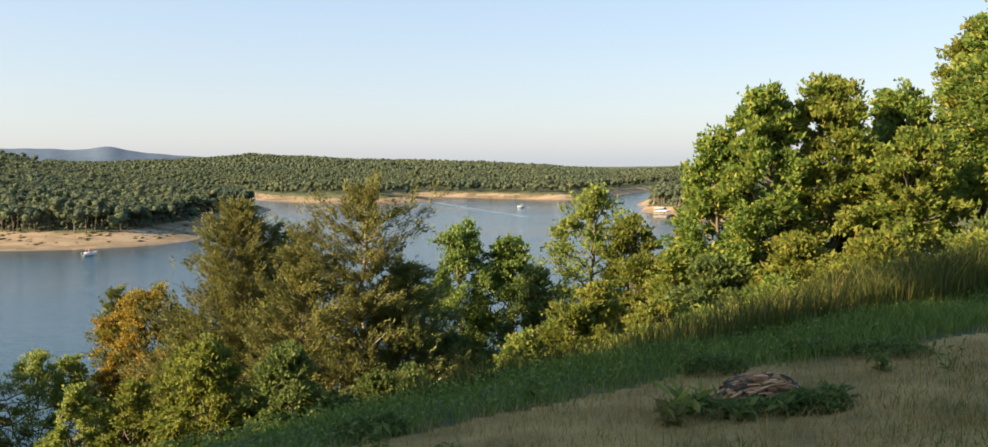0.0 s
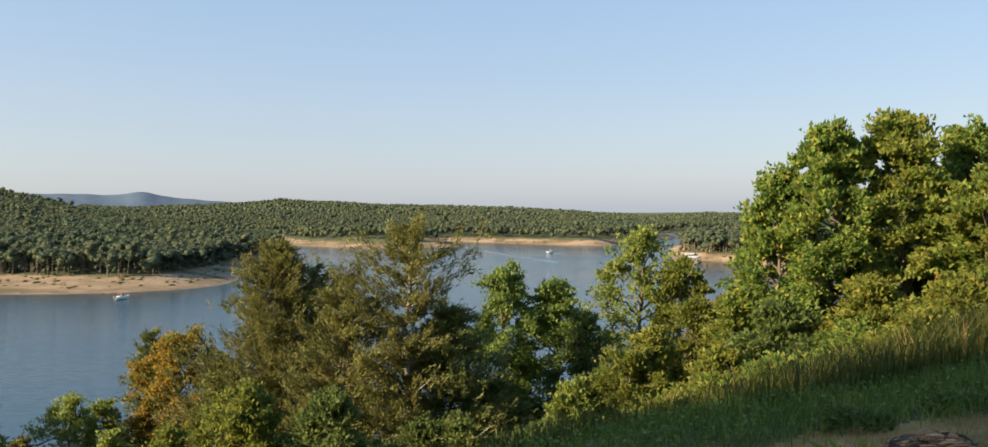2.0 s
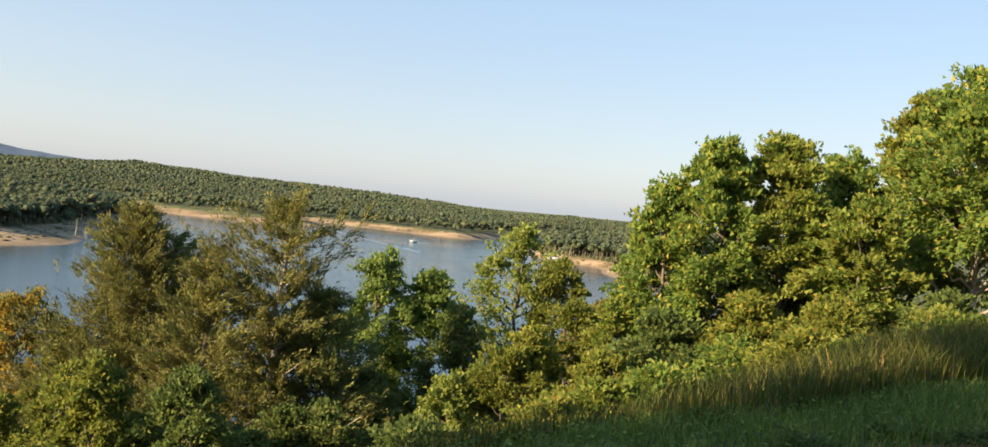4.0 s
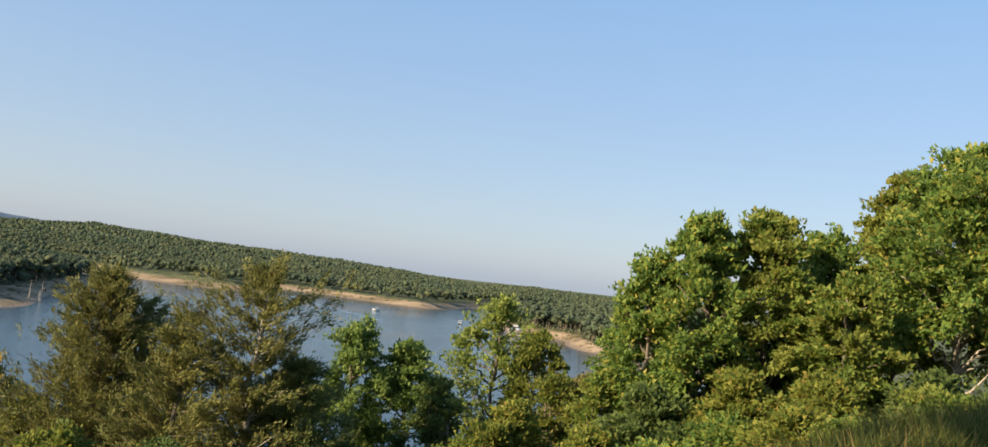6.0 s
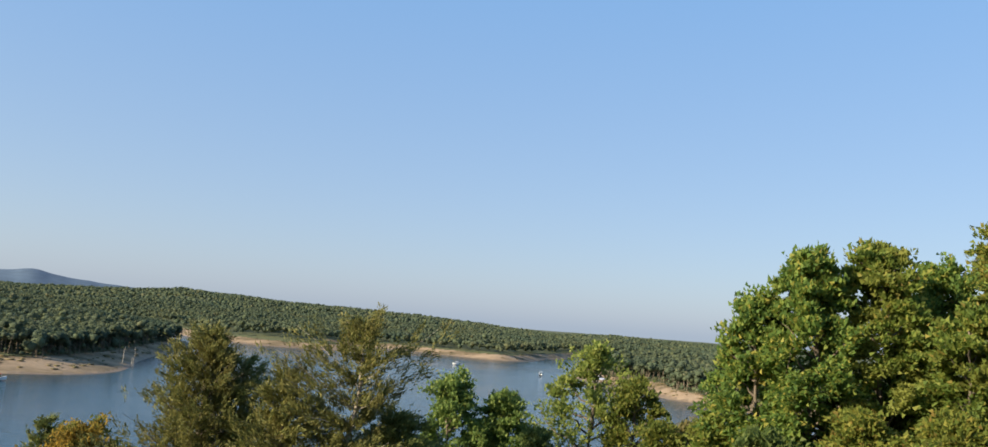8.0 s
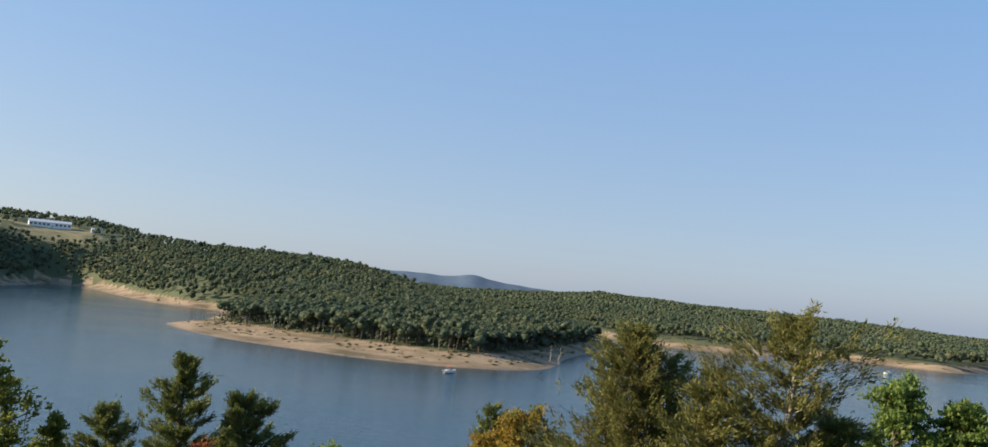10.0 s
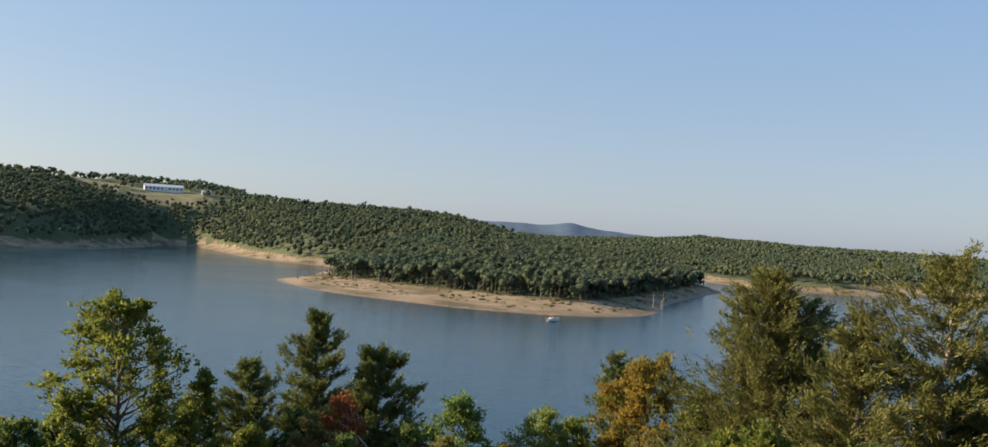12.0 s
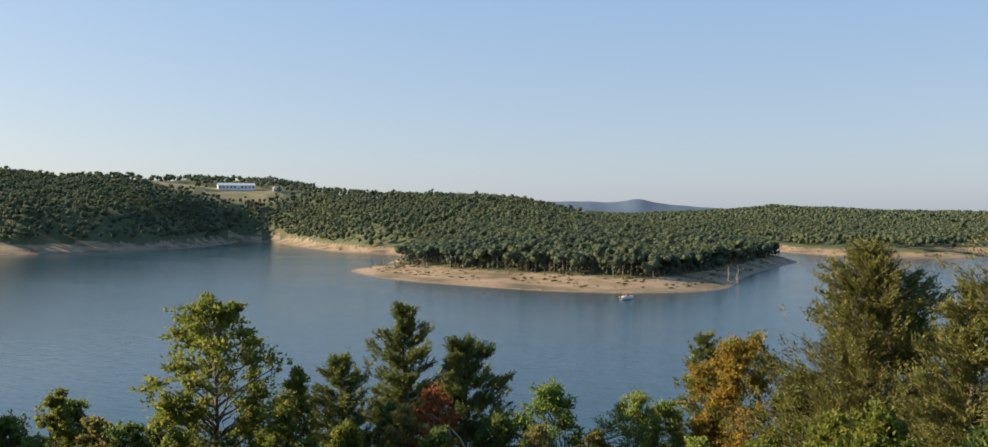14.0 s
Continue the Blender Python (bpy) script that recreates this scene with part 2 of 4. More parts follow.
def box(size, at=(0, 0, 0), bevel=0.0):
    bm = bmesh.new()
    bmesh.ops.create_cube(bm, size=1)
    bmesh.ops.scale(bm, vec=size, verts=bm.verts)
    bmesh.ops.translate(bm, vec=at, verts=bm.verts)
    if bevel:
        bmesh.ops.bevel(bm, geom=bm.edges[:], offset=bevel, segments=2, affect="EDGES", profile=0.6)
    return bm


def unit(v):
    return v / np.maximum(np.linalg.norm(v, axis=-1, keepdims=True), 1e-9)


def tubes(lines, sides=6):
    """Tapered tubes along polylines: a list of (points (n, 3), radii (n,))."""
    vs, fs, off = [], [], 0
    ang = np.linspace(0, 2 * np.pi, sides, endpoint=False)
    for pts, rad in lines:
        pts, rad = np.asarray(pts, float), np.asarray(rad, float)
        d = unit(np.gradient(pts, axis=0))
        side = unit(np.cross(d, np.where(np.abs(d[:, 2:3]) > 0.9, (1.0, 0, 0), (0, 0, 1.0))))
        other = np.cross(d, side)
        ring = pts[:, None] + rad[:, None, None] * (np.cos(ang)[None, :, None] * side[:, None] + np.sin(ang)[None, :, None] * other[:, None])
        n = len(pts)
        vs.append(ring.reshape(-1, 3))
        i, j = np.meshgrid(np.arange(n - 1), np.arange(sides), indexing="ij")
        a, b = i * sides + j, i * sides + (j + 1) % sides
        fs.append(off + np.stack([a, b, b + sides, a + sides], -1).reshape(-1, 4))
        off += n * sides
    return np.concatenate(vs), np.concatenate(fs)


def leaves(c, along, size, rng, wide=0.55, droop=0.0):
    """Leaf blades at c (n, 3), each a folded rhombus that points along (n, 3)."""
    n = len(c)
    a = unit(along + rng.normal(0, 0.55, (n, 3)))
    a[:, 2] -= droop
    a = unit(a)
    b = unit(np.cross(a, rng.normal(0, 1, (n, 3)) + (0, 0, 0.9)))
    up = np.cross(b, a)
    s = size * rng.uniform(0.65, 1.25, (n, 1))
    mid = c + a * s * 0.45
    v = np.stack([c, mid + b * s * wide * 0.5 + up * s * 0.08, c + a * s, mid - b * s * wide * 0.5 + up * s * 0.08], 1)
    return v.reshape(-1, 3), np.arange(4 * n).reshape(n, 4)


def leaf_tips(c, along, size, rng, wide=0.6, droop=0.0, stray=0.55):
    """Small pointed leaves at c (n, 3), one face each, that point along (n, 3)."""
    n = len(c)
    a = unit(along + rng.normal(0, stray, (n, 3)))
    a[:, 2] -= droop
    a = unit(a)
    b = unit(np.cross(a, rng.normal(0, 1, (n, 3)) + (0, 0, 0.9)))
    s = size * rng.uniform(0.65, 1.3, (n, 1))
    k = rng.uniform(0.15, 0.5, (n, 1))
    v = np.stack([c - a * s * 0.15, c + a * s * k + b * s * wide, c + a * s], 1)
    return v.reshape(-1, 3), np.arange(3 * n).reshape(n, 3)


def bend(p0, p1, rng, n=5, wob=0.06):
    t = np.linspace(0, 1, n)[:, None]
    ln = np.linalg.norm(p1 - p0)
    p = p0 + (p1 - p0) * t
    return p + rng.normal(0, wob * ln, (n, 3)) * np.sin(np.pi * t) * 0.7


# ---------------- the lay of the land ----------------
W = -27.4                                # the lake's level
SHORE_A = [(-1500, -610), (-600, -205), (-300, -55), (0, 97), (120, 160), (215, 230), (180, 300), (135, 365), (108, 400), (106, 430),
           (112, 465), (92, 497), (84, 520), (98, 560), (96, 606), (118, 650), (150, 740), (215, 900), (190, 960), (118, 805), (96, 762), (82, 712), (50, 677), (0, 720), (-60, 768)]
SHORE_B = [(-84, 752), (-58, 700), (-46, 676), (-70, 649), (-114, 642), (-150, 668), (-194, 714), (-230, 790), (-300, 860), (-340, 790), (-262, 680), (-165, 596), (-142, 559), (-138, 505), (-134, 450),
           (-127, 400), (-119, 366), (-116, 338), (-123, 319), (-143, 304), (-168, 299), (-197, 301), (-243, 311), (-289, 332), (-326, 362), (-332, 392), (-367, 447), (-400, 500), (-430, 522)]
SHORE_C = [(-507, 545), (-601, 603), (-735, 696), (-800, 722), (-806, 700), (-764, 655), (-690, 545), (-664, 462), (-681, 416), (-699, 375), (-749, 352), (-806, 330), (-900, 265), (-1500, 60)]


def smooth_loop(p, k=5):
    p = np.array(p, float)
    a, b, c, d = np.roll(p, 1, 0), p, np.roll(p, -1, 0), np.roll(p, -2, 0)
    t = (np.arange(k) / k)[None, :, None]
    a, b, c, d = (q[:, None] for q in (a, b, c, d))
    q = 0.5 * (2 * b + (c - a) * t + (2 * a - 5 * b + 4 * c - d) * t**2 + (3 * b - a - 3 * c + d) * t**3)
    return q.reshape(-1, 2)


LAKE = smooth_loop(SHORE_A + SHORE_B + SHORE_C)


def from_shore(p):
    """Distance to the shoreline: positive on land, negative on the lake."""
    p = np.asarray(p, float)
    best, inside = np.full(len(p), 1e9), np.zeros(len(p), bool)
    for a, b in zip(LAKE, np.roll(LAKE, -1, 0)):
        ab = b - a
        t = np.clip(((p - a) @ ab) / (ab @ ab), 0, 1)
        best = np.minimum(best, ((p - a - t[:, None] * ab) ** 2).sum(1))
        cross = (a[1] > p[:, 1]) != (b[1] > p[:, 1])
        if a[1] != b[1]:
            inside ^= cross & (p[:, 0] < (b[0] - a[0]) * (p[:, 1] - a[1]) / (b[1] - a[1]) + a[0])
    best = np.sqrt(best)
    return np.where(inside, -best, best)


def waves(p, scale, seed=0.0):
    """Cheap smooth unevenness, about -1 to 1."""
    x, y = p[:, 0] / scale, p[:, 1] / scale
    return (np.sin(1.7 * x + 2.3 * y + seed) + np.sin(-2.9 * x + 1.3 * y + 2 * seed + 1) + np.sin(0.7 * x - 4.1 * y + 3 * seed + 2) + np.sin(4.7 * x + 3.9 * y + seed)) / 4


# skylines: degrees to the left of +y, distance of the ridge, slope up to its tree tops
NEAR_RIDGE = np.array([(-25, 700, -0.013), (14, 700, -0.013), (20, 760, -0.003), (22.7, 800, 0.0035), (24.6, 820, 0.0086), (26.6, 850, 0.0142), (29.3, 880, 0.0208), (31.5, 920, 0.0266), (34, 960, 0.0276),
                       (36, 1000, 0.028), (39.8, 1050, 0.0315), (41.7, 1100, 0.0362), (43.8, 1250, 0.0352), (44.8, 1380, 0.039), (47, 1450, 0.045), (48.5, 1450, 0.0455), (51.5, 1430, 0.047),
                       (53.5, 1300, 0.0455), (54.3, 1250, 0.0478), (57.4, 1200, 0.0495), (58.6, 1200, 0.0474), (61.8, 1150, 0.051), (80, 1150, 0.052)])
FAR_RIDGE = np.array([(-25, -0.009), (-15.5, -0.006), (-11.6, -0.005), (-10.3, -0.0053), (-8.7, -0.0076), (-6.4, -0.0067), (-3.8, -0.003), (0.8, 0.0016), (4.5, 0.0036),
                      (9, 0.0053), (12, 0.0084), (13.5, 0.009), (15.3, 0.0115), (16.5, 0.0092), (17.8, 0.007), (21.6, 0.005), (24, 0.003), (30, 0.008), (80, 0.01)])


def step(x):
    x = np.clip(x, 0, 1)
    return x * x * (3 - 2 * x)


def hills(p):
    """Height of the hills round the lake, from their two skylines."""
    a = np.degrees(np.arctan2(-(p[:, 0] + 2), p[:, 1] - 2))
    r = np.hypot(p[:, 0] + 2, p[:, 1] - 2)
    r1, s1 = np.interp(a, NEAR_RIDGE[:, 0], NEAR_RIDGE[:, 1]), np.interp(a, NEAR_RIDGE[:, 0], NEAR_RIDGE[:, 2])
    s2 = np.interp(a, FAR_RIDGE[:, 0], FAR_RIDGE[:, 1])
    z1 = -21 + (s1 * r1 - 7.6 + 21) * np.clip((r - 360) / (r1 - 360), 0, 1) ** 1.3 - 0.06 * np.clip(r - r1, 0, 500)
    z2 = -22 + (s2 * 1900 - 7.6 + 22) * step((r - 750) / 1150) ** 0.8 - 0.03 * np.clip(r - 1950, 0, 1500)
    return np.maximum(z1, z2)


def near_ground(p):
    x, y = p[:, 0], p[:, 1]
    u = -0.45 * x + 0.89 * y
    s = np.clip((u - 7.2) / 2.6, 0, 1)
    drop = 0.5 * s * s * 2.6 + np.clip(u - 9.8, 0, 3.8)
    easy = 1 - 0.5 * np.clip((x - 1) / 8, 0, 1)
    f = -0.06 * np.clip(u, 0, 7.5) - 0.56 * drop * easy - 0.29 * np.clip(u - 13.3, 0, None)
    return f + 0.05 * np.clip(x, 0, 15) + 0.09 * np.clip(x, -9, 0) + 0.05 * waves(p, 3.0) * np.clip(np.hypot(x, y) / 8, 0.2, 3)


def steep_bank(p):
    """1 on the high bare bank at the lake's far side, 0 elsewhere."""
    return np.exp(-(((p[:, 0] + 750) / 130) ** 2 + ((p[:, 1] - 410) / 150) ** 2))


def beach_width(p):
    east = np.exp(-(((p[:, 0] - 110) / 40) ** 2 + ((p[:, 1] - 540) / 110) ** 2)) + 0.4 * np.exp(-(((p[:, 0] + 128) / 30) ** 2 + ((p[:, 1] - 460) / 90) ** 2))
    return 11 - 8 * east + 7 * steep_bank(p) + 30 * np.exp(-(((p[:, 0] + 225) / 110) ** 2 + ((p[:, 1] - 330) / 60) ** 2)) + 3 * waves(p, 60)


def ground(p):
    """Height of the ground at p (n, 2), and the distance from the shore."""
    p = np.asarray(p, float)
    d = from_shore(p)
    bw = beach_width(p)
    top = hills(p)
    over = np.clip(d - bw, 0, None)
    rise = 3.2 + 3.6 * steep_bank(p)
    hill = W + rise * np.clip(d / bw, 0, 1) + np.clip(top - W - rise, 1, None) * (1 - np.exp(-over / 45)) + 1.6 * waves(p, 80, 1.3) * np.clip(over / 150, 0, 1)
    land = np.maximum(hill * (p[:, 1] > 120) + -99 * (p[:, 1] <= 120), near_ground(p))
    u = -0.45 * p[:, 0] + 0.89 * p[:, 1]
    land = np.where(u < 80, near_ground(p), land)
    bed = W - 0.12 * np.clip(-d, 0, 25)
    z = np.where(d > 0, np.maximum(land, W - 0.2), np.where(u < 80, near_ground(p), bed))
    return z, d


def lawn_edge(p):
    """How far the bare path reaches towards the brow."""
    return 6.9 - 0.05 * np.clip(p[:, 0], 0, 6) + 0.1 * np.sin(1.3 * p[:, 0])


def build_ground():
    az_deg = np.concatenate([np.arange(-44, 14, 0.34), np.arange(14, 70, 0.22), np.arange(70, 316, 2.0)])
    rad = np.concatenate([[0.002], np.arange(0.3, 6, 0.3), np.arange(6, 12, 0.1), np.arange(12, 14, 0.3), np.geomspace(14, 240, 70)[:-1], np.arange(240, 900, 4.8), np.geomspace(900, 4700, 60)])
    a = np.radians(az_deg)
    x = -np.sin(a)[None] * rad[:, None]
    y = np.cos(a)[None] * rad[:, None]
    p = np.stack([x, y], -1).reshape(-1, 2)
    z, d = ground(p)
    nr, na = len(rad), len(a)
    verts = np.column_stack([p, z])
    i, j = np.meshgrid(np.arange(nr - 1), np.arange(na), indexing="ij")
    q = np.stack([i * na + j, i * na + (j + 1) % na, (i + 1) * na + (j + 1) % na, (i + 1) * na + j], -1).reshape(-1, 4)[:, ::-1]
    c = p[q].mean(1)
    dm = d[q].mean(1)
    u = -0.45 * c[:, 0] + 0.89 * c[:, 1]
    idx = np.full(len(q), 3)
    idx[dm < beach_width(c) + 3] = 2
    idx[dm < 2.2] = 5
    idx[(u < 80) & (dm > 0)] = 3
    idx[(u < 14) & (c[:, 1] < 60)] = 0
    idx[(u + 0.1 * c[:, 0] < lawn_edge(c) + 0.12 * waves(c, 0.9)) & (np.hypot(c[:, 0], c[:, 1]) < 40)] = 1
    idx[field(c) < 1] = 4
    me = fast_mesh("ground", verts, q, [M["soil"], M["dry_soil"], M["beach"], M["floor"], M["field"], M["wet"]], idx, True)
    ob = tagged(new("ground", me), "grassy hillside, sandy lake shores and wooded hills", "ground", kind="structure")
    return ob


LODGE = np.array((-948.0, 826.0))


def field(p):
    """Under 1 on the open meadow round the lodge."""
    q = p - LODGE
    view = unit(LODGE)
    along, across = q @ view, q @ np.array((view[1], -view[0]))
    lower = ((along + 38) / 62) ** 2 + ((across - 8) / (58 + 14 * np.sin(along / 20))) ** 2
    side = ((along + 8) / 60) ** 2 + ((across + 84) / (40 + 9 * np.sin(along / 13))) ** 2
    return np.minimum(lower, side)


build_ground()

bm = bmesh.new()
bmesh.ops.create_grid(bm, x_segments=8, y_segments=8, size=1)
bmesh.ops.scale(bm, vec=(1250, 1000, 1), verts=bm.verts)
bmesh.ops.translate(bm, vec=(-500, 350, W), verts=bm.verts)
me = bpy.data.meshes.new("water")
bm.to_mesh(me)
bm.free()
me.materials.append(M["water"])
tagged(new("water", me), "blue rippled lake water", "lake", kind="structure")


def build_far_hill():
    """The hill on the skyline, four kilometres off, with blue haze in its colour."""
    aa = np.radians(np.arange(8, 40, 0.12))
    deg = np.degrees(aa)
    prof = np.interp(deg, (8, 15, 17.6, 19.7, 21.6, 22.6, 23.2, 23.9, 24.7, 25.6, 26.6, 30, 40), (0.002, 0.005, 0.0072, 0.0094, 0.0124, 0.0153, 0.0184, 0.0186, 0.0156, 0.0153, 0.0163, 0.0165, 0.012))
    prof = np.convolve(np.pad(prof, 3, mode="edge"), np.ones(7) / 7, "valid")
    prof = prof + 0.0001 * np.sin(deg * 1.9) + 0.00015 * np.sin(deg * 4.3 + 1)
    d, rows = 4200.0, 14
    vs = []
    for k in range(rows):
        s = k / (rows - 1)
        dist = d - 700 * (1 - s)
        h = (prof * d + 1.3 + 40) * (1 - (1 - s) ** 1.6) - 40
        vs.append(np.column_stack([-dist * np.sin(aa), dist * np.cos(aa), h]))
    na = len(aa)
    i, j = np.meshgrid(np.arange(rows - 1), np.arange(na - 1), indexing="ij")
    q = np.stack([i * na + j, i * na + j + 1, (i + 1) * na + j + 1, (i + 1) * na + j], -1).reshape(-1, 4)[:, ::-1]
    me = fast_mesh("distant_hill", np.concatenate(vs), q, [M["hazed_far_hill"]], smooth=True)
    tagged(new("backdrop", me), "wooded hill on the far skyline, coloured blue-grey as if through haze", "hill", kind="structure")


# leaf green shifted to blue-grey: the distance haze is put into the base colour
M["hazed_far_hill"] = rough_mat("haze_blue_wooded_hill", [(0.3, (0.066, 0.1, 0.145)), (0.7, (0.078, 0.115, 0.158))], 0.004, 0.02, 0.02, 0.5)
build_far_hill()

# ---------------- far woods ----------------


def ico(level):
    bm = bmesh.new()
    bmesh.ops.create_icosphere(bm, subdivisions=level, radius=1)
    v = np.array([x.co[:] for x in bm.verts])
    f = np.array([[x.index for x in q.verts] for q in bm.faces])
    bm.free()
    return v, f


def wood_template(lobes, tufts, rng):
    """A billowing crown, 1 m in radius and 2 m tall from z = 0: rounded lobes and ragged leaf tufts; triangles only."""
    v0, f0 = ico(1)
    vs, fs, mids, off = [], [], [], 0
    for k in range(lobes):
        a = 2.4 * k + rng.uniform(-0.4, 0.4)
        c = np.array((0, 0, 1.15)) if k == 0 else np.array((0.5 * math.cos(a), 0.5 * math.sin(a), rng.uniform(0.55, 1.35)))
        r = rng.uniform(0.55, 0.72)
        vs.append(v0 * (1 + rng.uniform(-0.32, 0.3, (len(v0), 1))) * r * (1, 1, 1.15) + c)
        fs.append(f0 + off)
        off += len(v0)
        mids.append((*c, r))
    mids = np.array(mids)
    w = rng.integers(0, lobes, tufts)
    dr = unit(rng.normal(0, 1, (tufts, 3)) + (0, 0, 0.5))
    c = mids[w, :3] + dr * mids[w, 3:] * rng.uniform(0.85, 1.5, (tufts, 1))
    a = unit(rng.normal(0, 1, (tufts, 3)))
    b = unit(np.cross(a, rng.normal(0, 1, (tufts, 3))))
    s = rng.uniform(0.14, 0.34, (tufts, 1))
    vs.append(np.stack([c + a * s, c - a * s * 0.5 + b * s, c - a * s * 0.5 - b * s], 1).reshape(-1, 3))
    fs.append(off + np.arange(3 * tufts).reshape(-1, 3))
    return np.concatenate(vs), np.concatenate(fs)


def build_woods(name, label, pts, z, radius, tall, lobes, tufts, seed, mat="woods", kind_of="woods"):
    rng = np.random.default_rng(seed)
    temps = [wood_template(lobes, tufts, rng) for _ in range(9)]
    kind = rng.integers(0, 9, len(pts))
    vs, fs, off = [], [], 0
    for k, (tv, tf) in enumerate(temps):
        sel = np.where(kind == k)[0]
        if not len(sel):
            continue
        th = rng.uniform(0, 2 * np.pi, len(sel))
        c, s = np.cos(th)[:, None], np.sin(th)[:, None]
        r, h = radius[sel][:, None], tall[sel][:, None]
        x = (tv[None, :, 0] * c - tv[None, :, 1] * s) * r + pts[sel, 0:1]
        y = (tv[None, :, 0] * s + tv[None, :, 1] * c) * r + pts[sel, 1:2]
        deep = np.minimum(h, r * rng.uniform(1.3, 1.9, (len(sel), 1)))
        zz = (tv[None, :, 2] - 2) * deep * 0.5 + h + z[sel][:, None]
        vs.append(np.stack([x, y, zz], -1).reshape(-1, 3))
        fs.append((off + np.arange(len(sel))[:, None, None] * len(tv) + tf[None]).reshape(-1, 3))
        off += len(sel) * len(tv)
    me = fast_mesh(name, np.concatenate(vs), np.concatenate(fs), [M[mat]], smooth=True)
    tagged(new(name, me), label, kind_of, kind="stuff")


def tree_heights(rng, p, scale):
    h = rng.triangular(5.5, 9.4, 10.5, len(p)) * (1 + 0.12 * waves(p, scale))
    return np.where(rng.uniform(0, 1, len(p)) < 0.03, h * 1.3, h)


def wood_points(rng, n, a0, a1, d0, d1):
    a = np.radians(rng.uniform(a0, a1, n))
    d = np.sqrt(rng.uniform(d0**2, d1**2, n))
    p = np.column_stack([-d * np.sin(a), d * np.cos(a)])
    z, sh = ground(p)
    behind = (np.degrees(a) > 27) & (d > np.interp(np.degrees(a), NEAR_RIDGE[:, 0], NEAR_RIDGE[:, 1]) + 70)
    keep = (sh > beach_width(p) + rng.uniform(0, 5, n)) & (field(p) > 1) & (p[:, 1] > 130) & ~behind
    return p[keep], z[keep], sh[keep]


rng = np.random.default_rng(5)
p, z, sh = wood_points(rng, 24000, -22, 70, 330, 640)
build_woods("woods", "dense green woodland on the peninsula", p, z, rng.uniform(1.6, 3.3, len(p)), tree_heights(rng, p, 22), 2, 30, 1)
build_woods("undergrowth", "low bushes along the wood's edge", *(lambda k: (p[k] + rng.normal(0, 1.5, (k.sum(), 2)), z[k], rng.uniform(0.8, 1.9, k.sum()), rng.uniform(1.2, 4.0, k.sum())))(sh < beach_width(p) + 20), 1, 4, 9, kind_of="bushes")
front = p[sh < beach_width(p) + 16], z[sh < beach_width(p) + 16]
p, z, sh = wood_points(rng, 25000, -22, 78, 640, 1150)
build_woods("woods", "green woodland over the lake's far banks", p, z, rng.uniform(2.0, 4.2, len(p)), tree_heights(rng, p, 40), 1, 16, 2)
p, z, sh = wood_points(rng, 20000, -22, 78, 1150, 2100)
build_woods("woods", "hazy wooded ridges on the skyline", p, z, rng.uniform(3.0, 6.0, len(p)), rng.uniform(7.0, 10.5, len(p)) * (1 + 0.15 * waves(p, 90)), 1, 8, 3)


def build_front_trunks():
    """Bare grey stems along the edge of the peninsula's woods."""
    rng = np.random.default_rng(8)
    pts, zz = front
    sel = rng.choice(len(pts), min(len(pts), 1300), replace=False)
    lines = []
    for k in sel:
        b = np.array([pts[k, 0] + rng.normal(0, 2), pts[k, 1] - rng.uniform(0, 3), zz[k] - 0.4])
        h = rng.uniform(3, 7.5)
        lines.append((np.linspace(b, b + (rng.normal(0, 0.4), rng.normal(0, 0.4), h), 3), np.array((0.17, 0.13, 0.06)) * rng.uniform(0.7, 1.4)))
    v, f = tubes(lines, 4)
    tagged(new("tree_stems", fast_mesh("tree_stems", v, f, [M["bark"]])), "bare grey stems along the wood's edge", "tree stems", kind="stuff")


build_front_trunks()


def dead_tree(place, h, seed, label="bare dead tree standing on the shore", name="dead_tree", group="dead trees on the shore"):
    rng = np.random.default_rng(seed)
    ob = thing(name, place, label, "dead tree", group)
    top = np.array((rng.normal(0, 0.04) * h, rng.normal(0, 0.04) * h, h))
    spine = bend(np.array((0, 0, -0.3)), top, rng, 6, 0.03)
    v, f = tubes([(spine, np.linspace(0.03, 0.006, 6) * h)], 7)
    part("trunk", fast_mesh("trunk", v, f, [M["dead_wood"]], smooth=True), ob)
    for _ in range(int(rng.integers(5, 9))):
        t = rng.uniform(0.3, 0.95)
        s = np.array([np.interp(t, np.linspace(0, 1, 6), spine[:, i]) for i in range(3)])
        a = rng.uniform(0, 6.28)
        ln = h * 0.3 * (1.15 - t)
        e = s + np.array((math.cos(a), math.sin(a), rng.uniform(0.2, 0.9))) * ln
        v, f = tubes([(bend(s, e, rng, 4, 0.08), np.linspace(0.011, 0.003, 4) * h)], 5)
        part("branch", fast_mesh("branch", v, f, [M["dead_wood"]], smooth=True), ob)
    return ob


# ---------------- trees near by ----------------


def gz(x, y):
    return float(near_ground(np.array([[x, y]]))[0])


